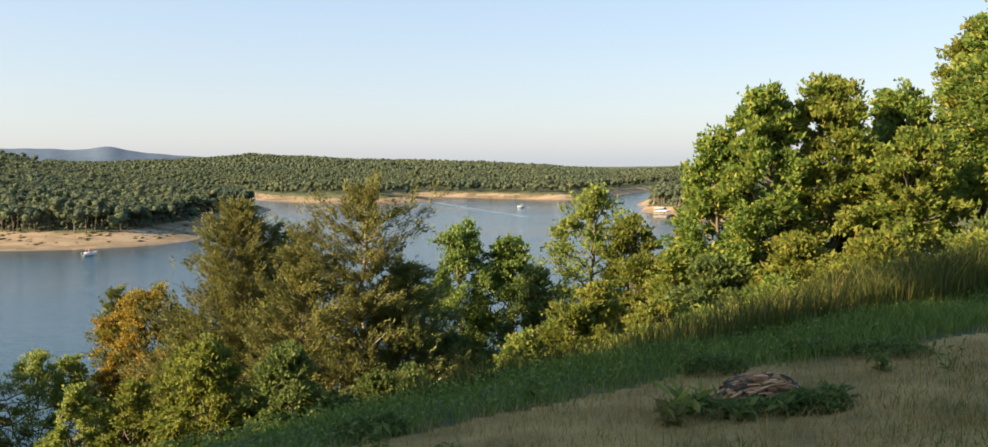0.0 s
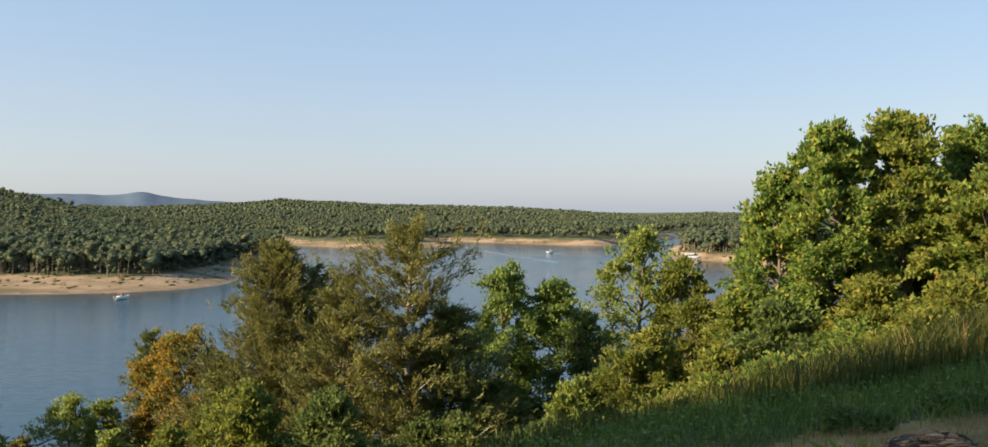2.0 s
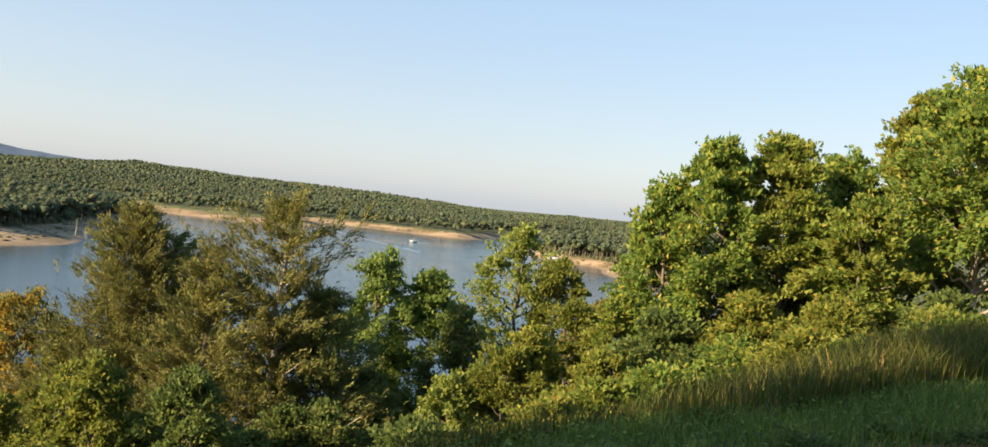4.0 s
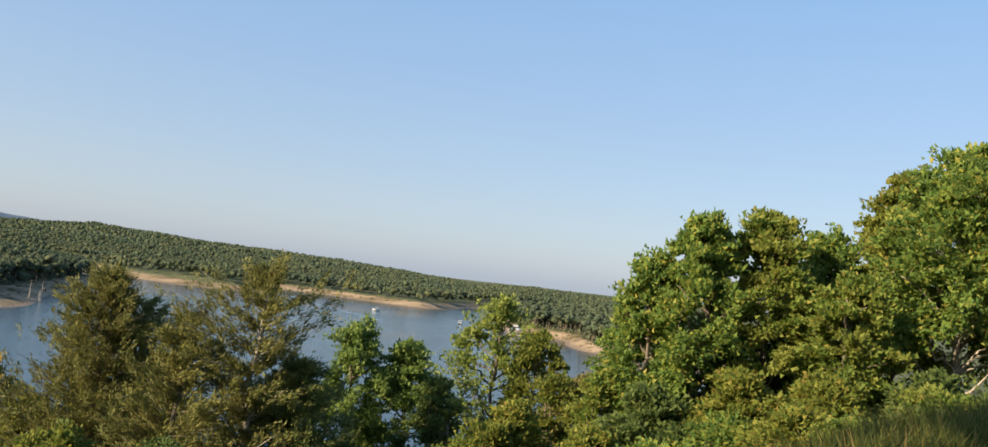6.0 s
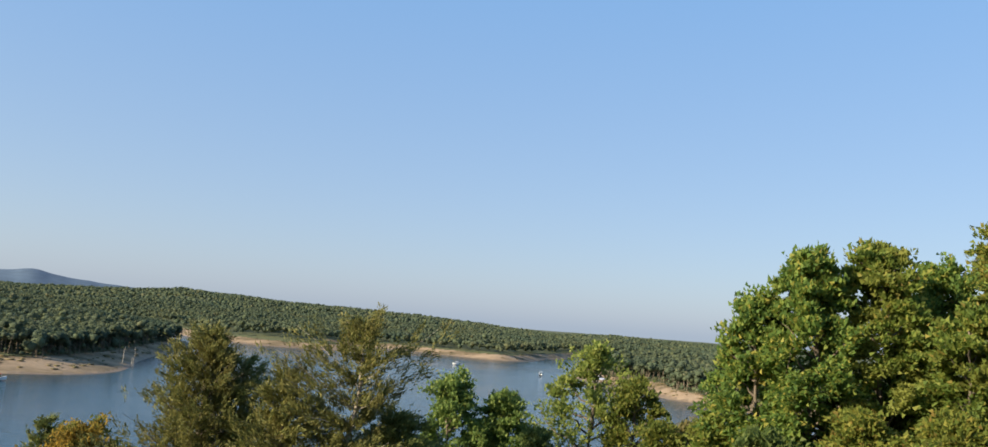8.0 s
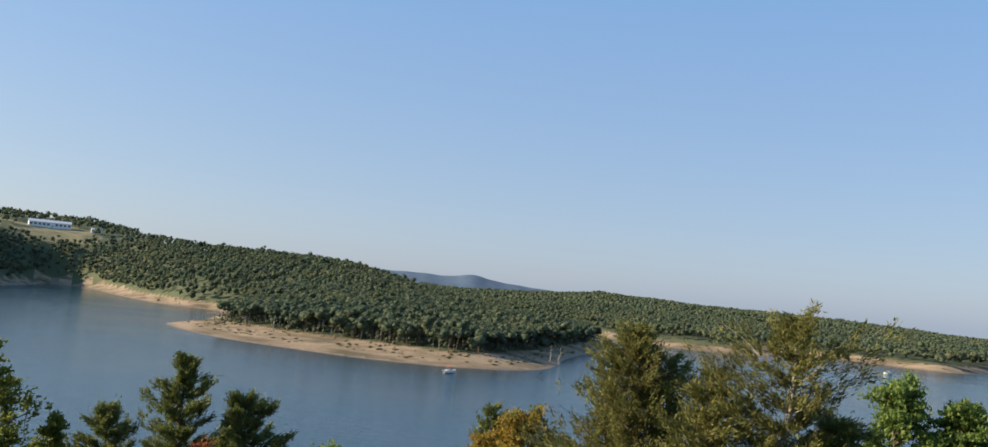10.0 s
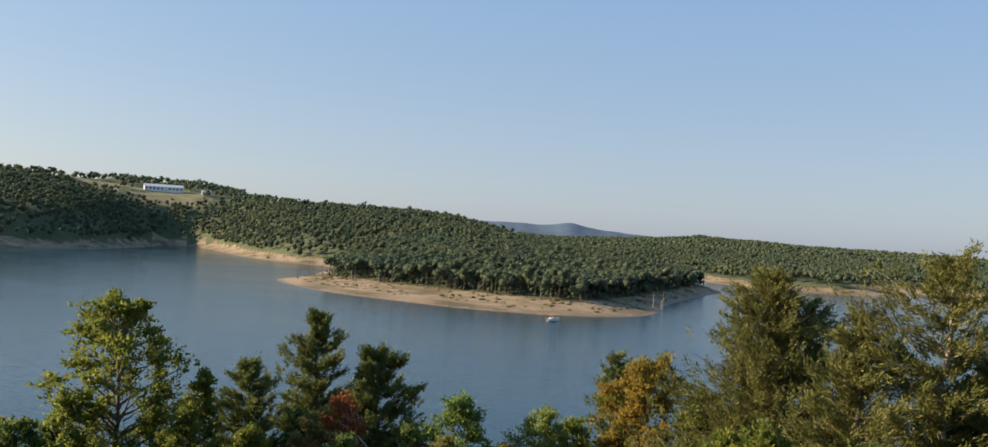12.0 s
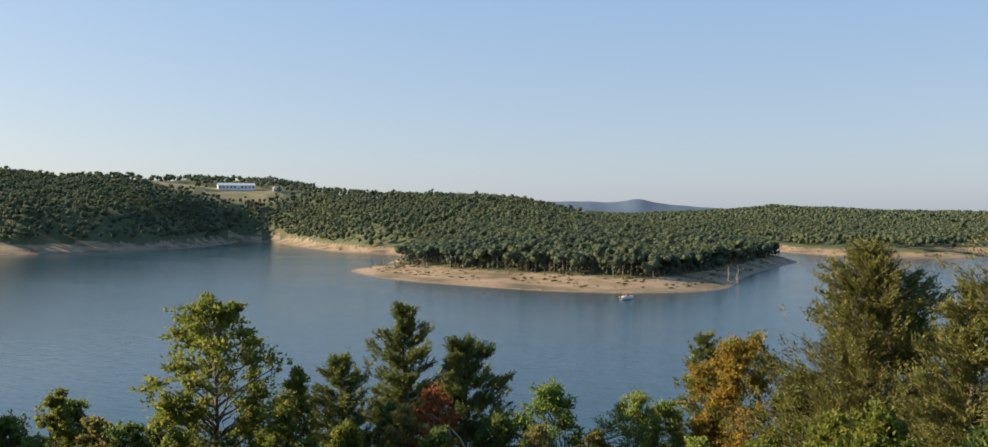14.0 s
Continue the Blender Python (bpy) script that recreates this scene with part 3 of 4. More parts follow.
def broadleaf(name, x, y, top, radius, mat, seed, label, n=13000, size=0.16, low=0.25, lobes=20, bark="bark", airy=1.0, stems=1, group="", cat="tree", wide=0.55, point=0.5):
    """A broad-leaved tree or shrub whose top stands at height top: stems, limbs, lobes of twigs with leaves."""
    rng = np.random.default_rng(seed)
    n, size, lobes = int(n * 1.75), size * 0.78, int(lobes * 1.7)
    base = np.array((x, y, gz(x, y) - 0.1))
    h = top - 0.25 - base[2]
    ob = thing(name, base, label, cat, group)
    lines, cents, rads = [], [], []
    for k in range(lobes):
        t = (k + 0.5) / lobes
        hz = low + (1 - low) * t**0.9
        prof = (np.sin(np.pi * np.clip(0.16 + 0.8 * t, 0, 1)) ** 0.7) * (1 - point * t)
        a = 2.4 * k + rng.uniform(-0.5, 0.5)
        r = radius * prof * rng.uniform(0.2, 1.0) ** 0.6
        lr = radius * rng.uniform(0.15, 0.3) * (1 - 0.4 * t)
        cents.append((r * math.cos(a), r * math.sin(a), min(h * hz, h - lr * 0.8)))
        rads.append(lr)
    cents[-1] = (rng.normal(0, 0.1) * radius, rng.normal(0, 0.1) * radius, h - rads[-1] * 0.9)
    cents, rads = np.array(cents), np.array(rads)
    spines = []
    for s in range(stems):
        lean = rng.normal(0, 0.07 if stems == 1 else 0.25, 2) * radius
        foot = np.array((rng.normal(0, 0.08), rng.normal(0, 0.08), 0)) * (stems > 1)
        sp = bend(foot, np.array((lean[0], lean[1], h * (0.86 if s == 0 else rng.uniform(0.5, 0.8)))), rng, 8, 0.025)
        lines.append((sp, np.linspace(0.017, 0.003, 8) * h * (1 if stems == 1 else 0.6)))
        spines.append(sp)
    for c, lr in zip(cents, rads):
        sp = spines[int(rng.integers(0, stems))]
        zt = np.clip(c[2] - rng.uniform(0.35, 0.9) * np.hypot(c[0], c[1]) - 0.1, 0.08 * h, sp[-1, 2])
        s0 = np.array([np.interp(zt, sp[:, 2], sp[:, i]) for i in range(3)])
        lines.append((bend(s0, c, rng, 5, 0.07), np.linspace(0.006, 0.002, 5) * h))
    subs, owner = [], []
    for k, (c, lr) in enumerate(zip(cents, rads)):
        m = int(rng.integers(8, 13) * airy) + 3
        d = unit(rng.normal(0, 1, (m, 3)) + (0, 0, 0.35))
        q = c + d * lr * rng.uniform(0.5, 1.8, (m, 1)) * (1, 1, 1)
        subs.append(q)
        owner += [k] * m
        for e in q[:3]:
            lines.append((bend(c, e, rng, 3, 0.08), np.array((0.0022, 0.0015, 0.0006)) * h))
    subs, owner = np.concatenate(subs), np.array(owner)
    v, f = tubes(lines, 5 if cat == "tree" else 4)
    part("trunk", fast_mesh("trunk", v, f, [M[bark]], smooth=True), ob)
    pick = rng.integers(0, len(subs), n)
    spread = rads[owner[pick]][:, None] * 0.16 + 0.03
    root = cents[owner[pick]]
    c = root + (subs[pick] - root) * rng.uniform(0.45, 1.18, (n, 1)) + rng.normal(0, 1, (n, 3)) * spread * (1.2, 1.2, 0.55)
    c = c[c[:, 2] > 0.12]
    out = unit(c - np.array((0, 0, h * 0.5)))
    v, f = leaf_tips(c, out + (0, 0, 0.15), size, rng, wide * 1.15, 0.25)
    part("crown", fast_mesh("crown", v, f, [M[mat]]), ob)
    return ob


def cedar(x, y, top, radius, mat, seed, label, n=15000, size=0.15, gaps=0.0, low=0.06, branches=90, taper=0.75, group="", bark="bark"):
    """A cedar: a straight stem, upswept branches to the ground, and tufts of short sprays."""
    rng = np.random.default_rng(seed)
    n, size = int(n * 2.7), size * 0.74
    base = np.array((x, y, gz(x, y) - 0.1))
    h = top - base[2]
    ob = thing("cedar_tree", base, label, "cedar tree", group)
    sp = bend(np.zeros(3), np.array((rng.normal(0, 0.02) * h, rng.normal(0, 0.02) * h, h * 0.97)), rng, 9, 0.012)
    lines = [(sp, np.linspace(0.02, 0.002, 9) * h)]
    cs, ds = [], []
    per = n // branches
    for k in range(branches):
        t = low + (0.99 - low) * ((k + rng.uniform(0, 1)) / branches) ** 0.85
        if gaps > 0.5:                          # branches stand in tiers
            t = (round(t * 15) + rng.normal(0, 0.16)) / 15
            t = min(max(t, low), 0.985)
        bulge = 1 + 0.35 * math.sin(9 * t + seed) * (gaps + 0.3)
        ln = radius * (1 - t) ** taper * rng.uniform(0.55, 1.2) * bulge + 0.1
        if gaps and rng.uniform() < gaps * 0.55:
            ln *= 0.35
        a = 2.4 * k + rng.uniform(-0.6, 0.6)
        rise = rng.uniform(0.0, 0.55) + 0.6 * t**3
        s0 = np.array([np.interp(t * h * 0.97, sp[:, 2], sp[:, i]) for i in range(3)])
        d = np.array((math.cos(a), math.sin(a), rise))
        e = s0 + d * ln
        br = bend(s0, e, rng, 5, 0.05)
        lines.append((br, np.linspace(0.0045, 0.001, 5) * h * (1.1 - t)))
        nt = max(4, int(ln * 9))
        tt = rng.uniform(0.12, 1.03, nt) ** 0.75
        cen = s0 + (e - s0) * tt[:, None] + rng.normal(0, 0.12 * ln + 0.02, (nt, 3)) * (1, 1, 0.5)
        m = int(per * (0.3 + 1.4 * ln / radius))
        w = rng.integers(0, nt, m)
        tip = unit(np.array((d[0], d[1], 0.35)) + (0, 0, 0.5) + rng.normal(0, 0.35, (nt, 3)))
        cs.append(cen[w] + tip[w] * rng.normal(0, 0.12, (m, 1)) + rng.normal(0, 0.05, (m, 3)))
        ds.append(tip[w] * 1.6)
    v, f = tubes(lines, 5)
    part("trunk", fast_mesh("trunk", v, f, [M[bark]], smooth=True), ob)
    c, d = np.concatenate(cs), np.concatenate(ds)
    keep = c[:, 2] > 0.1
    v, f = leaf_tips(c[keep], d[keep], size, rng, 0.28, 0.0, 0.45)
    part("crown", fast_mesh("crown", v, f, [M[mat]]), ob)
    return ob


HILLSIDE = "trees on the hillside"
cedar(-2.9, 29.2, -1.6, 2.8, "cedar_dark", 15, "low dark cedar with drooping skirts", 20000, 0.17, group=HILLSIDE, taper=0.6, branches=120)
cedar(-9.3, 32.2, 0.45, 4.8, "cedar", 11, "bushy olive-brown cedar on the hillside", 44000, 0.17, group=HILLSIDE, branches=230, taper=0.78)
cedar(-8.3, 32.9, -0.4, 3.4, "cedar_dark", 12, "dark narrow cedar behind a browner one", 15000, 0.17, group=HILLSIDE)
cedar(-4.4, 28.4, 1.2, 4.2, "cedar", 13, "tall open cedar with ragged tiers of branches", 23000, 0.165, gaps=0.8, group=HILLSIDE, branches=130, taper=0.72, bark="bark_pale")
cedar(-6.3, 28.7, -0.45, 3.9, "cedar", 14, "olive-green cedar leaning beside a taller one", 22000, 0.17, gaps=0.4, group=HILLSIDE, branches=110, taper=0.9)
broadleaf("oak_tree", -1.3, 33.3, -0.5, 2.2, "green", 21, "deep green oak with a knobbly double top", 15000, low=0.03, lobes=26, group=HILLSIDE)
broadleaf("oak_tree", 0.5, 33.4, -1.0, 2.3, "green", 22, "low deep green oak on the hillside", 15000, low=0.03, lobes=26, group=HILLSIDE)
broadleaf("shrub", 1.4, 31.3, -1.85, 1.5, "dark_green", 23, "dull green shrub turning dry", 9000, 0.14, 0.08, group=HILLSIDE, stems=3, cat="shrub")
broadleaf("elm_tree", 3.75, 35.2, 0.8, 2.5, "pale", 24, "airy pale green elm with sparse twigs", 6000, 0.19, 0.2, airy=0.8, group=HILLSIDE)
broadleaf("elm_tree", 5.2, 34.0, -0.3, 1.9, "lime", 25, "thin green sapling on the slope", 8000, 0.17, 0.15, airy=0.8, group=HILLSIDE)
broadleaf("shrub", 5.4, 28.8, -1.1, 1.5, "dry_leaf", 26, "twiggy shrub with reddish dry leaves", 4200, 0.14, 0.1, airy=0.8, stems=4, cat="shrub", bark="bark_pale", group=HILLSIDE)
broadleaf("shrub", 3.0, 26.2, -1.75, 1.3, "yellow", 27, "yellow-green leafy shrub catching the sun", 8000, 0.16, 0.05, stems=3, cat="shrub", group=HILLSIDE)
broadleaf("shrub", 3.9, 22.0, -1.6, 1.2, "yellow", 28, "low yellow-leaved shrub on the brow", 7000, 0.15, 0.05, stems=3, cat="shrub", group=HILLSIDE)
broadleaf("oak_tree", 7.6, 25.6, 3.8, 1.9, "oak", 31, "tall green oak with a lobed crown", 20000, 0.18, 0.15, lobes=30, group=HILLSIDE)
broadleaf("oak_tree", 6.4, 26.2, 2.5, 1.7, "oak", 32, "green oak at the edge of the clump", 14000, 0.18, 0.1, lobes=24, group=HILLSIDE)
broadleaf("oak_tree", 9.5, 25.6, 4.2, 1.8, "oak_yellow", 33, "tall oak with yellowing leaves", 19000, 0.18, 0.15, lobes=30, group=HILLSIDE)
broadleaf("oak_tree", 10.9, 23.6, 2.6, 1.7, "oak_yellow", 38, "spreading yellow-green oak between two taller ones", 12000, 0.18, 0.1, lobes=22, group=HILLSIDE)
broadleaf("oak_tree", 12.0, 26.9, 3.9, 2.2, "oak", 34, "green oak between taller ones", 16000, 0.18, 0.12, lobes=26, group=HILLSIDE)
broadleaf("oak_tree", 15.0, 27.8, 6.2, 2.2, "yellow", 35, "tall oak turning golden brown at the top", 16000, 0.19, 0.3, lobes=26, group=HILLSIDE)
broadleaf("oak_tree", 14.5, 24.2, 6.5, 2.7, "oak", 36, "large oak with a pale forked trunk", 24000, 0.19, 0.3, lobes=34, bark="bark_pale", group=HILLSIDE)
broadleaf("oak_tree", 17.2, 24.4, 7.2, 2.8, "oak", 37, "large green oak at the end of the clump", 18000, 0.19, 0.2, lobes=30, group=HILLSIDE)
broadleaf("shrub", 7.5, 22.4, 0.0, 1.3, "yellow", 41, "yellow shrub in front of the oaks", 8000, 0.15, 0.05, stems=4, cat="shrub", group=HILLSIDE)
broadleaf("shrub", 9.0, 21.2, 0.1, 1.3, "yellow", 42, "golden green shrub in front of the oaks", 8000, 0.15, 0.05, stems=4, cat="shrub", group=HILLSIDE)
broadleaf("shrub", 11.0, 19.8, 0.1, 1.3, "oak_yellow", 43, "bright green shrub above the tall grass", 8000, 0.15, 0.05, stems=4, cat="shrub", group=HILLSIDE)
broadleaf("shrub", 5.6, 23.3, -0.8, 1.6, "dark_green", 44, "dark green shrub under the oaks", 10000, 0.16, 0.05, stems=3, cat="shrub", group=HILLSIDE)
cedar(-17.5, 41.4, -3.8, 2.6, "cedar_dark", 51, "small grey-green cedar down the slope", 14000, 0.18, group=HILLSIDE)
broadleaf("maple_tree", -15.0, 37.6, -3.6, 2.8, "orange", 52, "maple in orange autumn colour", 21000, 0.17, 0.03, lobes=36, group=HILLSIDE, point=0.2)
broadleaf("shrub", -11.4, 33.1, -3.9, 1.9, "lime", 53, "bright green leafy shrub on the slope", 12000, 0.18, 0.05, stems=3, cat="shrub", group=HILLSIDE)
broadleaf("shrub", -18.4, 35.0, -5.6, 2.2, "pale", 54, "pale willowy shrub on the slope", 9000, 0.17, 0.05, stems=4, cat="shrub", wide=0.3, group=HILLSIDE)
broadleaf("poplar_tree", -29.6, 24.3, -1.6, 2.35, "lime", 61, "slender light green poplar with an airy crown", 10500, 0.18, 0.2, lobes=36, airy=0.8, group=HILLSIDE, point=-0.1)
broadleaf("poplar_tree", -27.7, 26.2, -4.2, 1.2, "lime", 62, "young light green poplar beside a taller one", 5000, 0.17, 0.1, group=HILLSIDE)
cedar(-28.1, 28.6, -4.1, 2.3, "cedar_dark", 63, "small conical cedar on the slope", 18000, 0.18, group=HILLSIDE)
cedar(-27.2, 32.0, -2.2, 3.6, "cedar_dark", 64, "tall dark green cedar with upswept tiers", 34000, 0.18, gaps=0.35, group=HILLSIDE, taper=0.9, branches=110)
cedar(-24.6, 32.7, -3.7, 2.2, "cedar_dark", 65, "round-headed dark cedar on the slope", 24000, 0.18, group=HILLSIDE, taper=0.45)
broadleaf("shrub", -20.9, 32.7, -5.1, 2.0, "green", 66, "rounded green shrub with a yellowing top", 8000, 0.16, 0.05, stems=3, cat="shrub", group=HILLSIDE)
broadleaf("shrub", -22.7, 27.9, -4.6, 1.4, "red", 67, "shrub with rust-red leaves and bare twigs", 2400, 0.16, 0.1, stems=4, cat="shrub", bark="bark_pale", group=HILLSIDE)
broadleaf("shrub", -19.3, 29.0, -5.7, 1.3, "dry_leaf", 68, "brown twiggy shrub gone dry", 2600, 0.13, 0.05, stems=5, cat="shrub", bark="bark_pale", group=HILLSIDE)
broadleaf("shrub", -33.2, 20.8, -5.0, 1.5, "dark_green", 69, "dark green shrub low on the slope", 8000, 0.17, 0.05, stems=3, cat="shrub", group=HILLSIDE)
broadleaf("shrub", -31.1, 20.4, -5.3, 1.0, "dark_green", 70, "small dark shrub low on the slope", 5000, 0.16, 0.05, stems=3, cat="shrub", group=HILLSIDE)
broadleaf("shrub", -33.8, 18.2, -5.1, 1.6, "dark_green", 71, "broad dark shrub low on the slope", 8000, 0.17, 0.05, stems=3, cat="shrub", group=HILLSIDE)
broadleaf("oak_tree", -35.4, 16.4, -2.9, 2.2, "dark_green", 72, "dark oak low on the slope", 14000, 0.18, 0.1, group=HILLSIDE)
broadleaf("shrub", -7.5, 23.2, -2.8, 1.5, "lime", 73, "yellow-green sapling shrub near the brow", 9000, 0.17, 0.05, stems=3, cat="shrub", group=HILLSIDE)
broadleaf("shrub", -5.3, 22.6, -2.8, 1.4, "dark_green", 74, "spreading feathery green shrub near the brow", 8000, 0.15, 0.1, stems=3, cat="shrub", group=HILLSIDE)

for k, (x, y, h) in enumerate(((-22.3, 27.3, 3.0), (-22.75, 27.5, 2.7), (-22.0, 27.7, 2.5))):
    dead_tree((x, y, gz(x, y) - 0.1), h, 330 + k, "leafless pale grey sapling beside red leaves", "bare_sapling", "bare saplings on the slope")

# undergrowth that closes the slope between the trees
UNDER = [(-13.0, 27.4, -4.9, "pale"), (-11.1, 27.2, -4.7, "lime"), (-8.9, 25.8, -3.5, "lime"), (-6.9, 24.4, -4.4, "dark_green"), (-5.8, 24.7, -4.2, "dark_green"),
         (-4.2, 24.0, -4.4, "dark_green"), (-3.4, 26.2, -4.3, "dark_green"), (-2.4, 26.2, -4.2, "dark_green"), (-1.4, 29.3, -3.8, "dark_green"), (-0.2, 22.4, -3.6, "dark_green"),
         (0.8, 25.3, -3.0, "pale"), (1.8, 27.3, -3.0, "oak_yellow"), (2.3, 25.3, -2.2, "lime"), (2.4, 20.2, -2.4, "yellow"), (4.4, 28.0, -1.1, "lime"),
         (3.7, 21.0, -2.0, "oak_yellow"), (5.2, 25.8, -0.7, "oak_yellow"), (5.0, 20.8, -1.6, "oak"), (6.2, 22.5, -1.5, "dark_green"), (6.9, 21.3, -1.0, "oak"),
         (7.7, 19.9, -0.5, "yellow"), (8.5, 18.4, -0.5, "oak_yellow"), (9.8, 18.0, -0.3, "dark_green"), (11.9, 21.5, 0.4, "dark_green"), (13.2, 20.5, 0.2, "dark_green")]
LOWER = [(-33.7, 17.8, -4.5, "dark_green"), (-32.4, 20.0, -4.4, "lime"), (-32.3, 18.3, -4.9, "dark_green"), (-30.1, 20.0, -5.0, "dry_leaf"), (-32.1, 13.8, -4.2, "dark_green"), (-31.9, 15.0, -4.0, "oak_yellow"), (-30.5, 22.5, -5.8, "dark_green"),
         (-28.9, 20.1, -5.1, "dark_green"), (-29.7, 22.4, -4.8, "pale"), (-28.8, 25.1, -5.0, "pale"), (-25.9, 23.8, -4.8, "lime"), (-23.6, 27.3, -5.3, "dry_leaf"),
         (-22.5, 31.7, -6.1, "dark_green"), (-18.9, 32.6, -6.5, "dry_leaf"), (-17.6, 36.4, -6.0, "pale"), (-15.6, 36.1, -6.0, "orange"), (-10.1, 33.5, -4.8, "green"),
         (-8.3, 32.8, -4.2, "dark_green"), (-6.7, 31.9, -3.5, "oak"), (-31.1, 18.5, -5.5, "dark_green"), (-21.4, 26.4, -5.5, "dark_green"), (-23.7, 24.5, -5.3, "lime"),
         (-20.0, 30.5, -6.1, "dark_green"), (-26.0, 29.5, -5.8, "dark_green")]
WORDS = {"pale": "pale green shrub with narrow leaves", "green": "fresh green leafy shrub", "lime": "lime-green shrub in full sun", "dark_green": "dense dark green shrub",
         "oak": "scrubby green oak sapling", "oak_yellow": "scrubby oak sapling turning yellow", "yellow": "low shrub with yellow leaves", "dry_leaf": "half-dry brown shrub", "orange": "small maple in orange leaf"}
for k, (x, y, top, m) in enumerate(UNDER + LOWER):
    broadleaf("shrub", x, y, top, 1.25 + 0.35 * ((k * 7) % 5) / 4, m, 400 + k, WORDS[m] + " on the slope", 5200, 0.15, 0.06, lobes=15, stems=3, cat="shrub", group="undergrowth on the slope")

# unseen trees, added past the camera's back to shade the mown ground
SHADE = "trees behind the lawn"
for x, y, top, r, sd in ((-13.2, 0.6, 8.8, 3.1, 81), (-12.8, -4.6, 9.2, 3.4, 82), (-13.5, -10.0, 9.0, 3.4, 83), (-18.5, 3.0, 15.0, 3.8, 84), (-18.0, -3.0, 12.0, 3.8, 85), (-23.0, -2.0, 13.0, 4.0, 88), (-13.0, -2.0, 8.6, 3.0, 86), (-19.6, -0.4, 13.0, 2.4, 89)):
    broadleaf("oak_tree", x, y, top, r, "oak", sd, "unseen oak added to shade the lawn", 4500, 0.4, 0.12, lobes=22, group=SHADE)

# ---------------- grass and weeds ----------------


def blades(name, label, pts, tall, width, mat, seed, lean=0.35):
    rng = np.random.default_rng(seed)
    n = len(pts)
    z = near_ground(pts)
    a = rng.uniform(0, 2 * np.pi, n)
    side = np.column_stack([np.cos(a), np.sin(a), np.zeros(n)]) * width
    b = rng.uniform(0, 2 * np.pi, n)
    tip = np.column_stack([np.cos(b), np.sin(b), np.zeros(n)]) * (lean * tall * rng.uniform(0.2, 1.4, n))[:, None]
    base = np.column_stack([pts, z - 0.02])
    up = np.column_stack([np.zeros(n), np.zeros(n), tall])
    mid = base + up * 0.6 + tip * 0.3
    end = base + up + tip
    v = np.stack([base - side, base + side, mid + side * 0.7, mid - side * 0.7, end + side * 0.1, end - side * 0.1], 1).reshape(-1, 3)
    k = np.arange(n)[:, None] * 6
    f = np.concatenate([k + np.array([0, 1, 2, 3]), k + np.array([3, 2, 4, 5])])
    return tagged(new(name, fast_mesh(name, v, f, [M[mat]])), label, "grass", kind="stuff")


def scatter(rng, n, x0, x1, u0, u1):
    x, u = rng.uniform(x0, x1, n), rng.uniform(u0, u1, n)
    p = np.column_stack([x, (u + 0.45 * x) / 0.89])
    return p


rng = np.random.default_rng(17)
p = scatter(rng, 46000, -5, 8, 2.5, 7.2)
p = p[(p @ np.array((-0.35, 0.89)) < lawn_edge(p) + rng.normal(0, 0.15, len(p))) & (waves(p, 1.1, 3) + rng.normal(0, 0.5, len(p)) > -0.6)]
blades("dry_grass", "thin dry tan grass on bare ground", p, rng.uniform(0.03, 0.14, len(p)), 0.0032, "dry_grass", 1, 0.7)
p = scatter(rng, 42000, -6, 12, 6.3, 9.4)
p = p[p @ np.array((-0.35, 0.89)) > lawn_edge(p) + rng.normal(0, 0.12, len(p))]
blades("short_grass", "short green grass along the brow", p, rng.uniform(0.05, 0.15, len(p)) * (1 + 0.4 * waves(p, 1.2)) * np.clip(1 + p[:, 0] / 6, 0.6, 1.6), 0.007, "grass", 2, 0.5)
p = scatter(rng, 26000, -5, 8, 2.5, 5.8)
p = p[waves(p, 0.8, 1) + rng.normal(0, 0.3, len(p)) + (4.2 - p @ np.array((-0.45, 0.89))) * 0.3 > 0.1]
blades("short_grass", "scattered green tufts in dry grass", p, rng.uniform(0.04, 0.15, len(p)), 0.004, "olive_grass", 3, 0.7)
p = scatter(rng, 30000, 1.0, 15, 7.8, 11.5)
p = p[(p[:, 0] - 1.0) / 1.8 > rng.uniform(0, 1, len(p))]
blades("tall_grass", "tall green grass with bleached seed stems", p, rng.uniform(0.3, 0.85, len(p)) * (1 + 0.25 * waves(p, 1.5)) * np.clip(0.6 + (p[:, 0] - 1.0) / 12, 0, 0.95), 0.008, "tall_grass", 4, 0.4)
p = scatter(rng, 5000, -1, 4, 8.5, 11.0)
blades("tall_grass", "ragged green grass over the brow", p, rng.uniform(0.12, 0.4, len(p)), 0.008, "tall_grass", 5, 0.45)

p = scatter(rng, 9000, -6, 10, 6.6, 9.0)
p = p[p @ np.array((-0.35, 0.89)) > lawn_edge(p) + 0.03]
c = np.column_stack([p, near_ground(p) + rng.uniform(0.02, 0.16, len(p))])
v, f = leaves(c, rng.normal(0, 1, (len(p), 3)) * (1, 1, 0.3), 0.045, rng, 0.7)
tagged(new("ground_cover", fast_mesh("ground_cover", v, f, [M["grass"]])), "low broad-leaved weeds among grass", "weeds", kind="stuff")


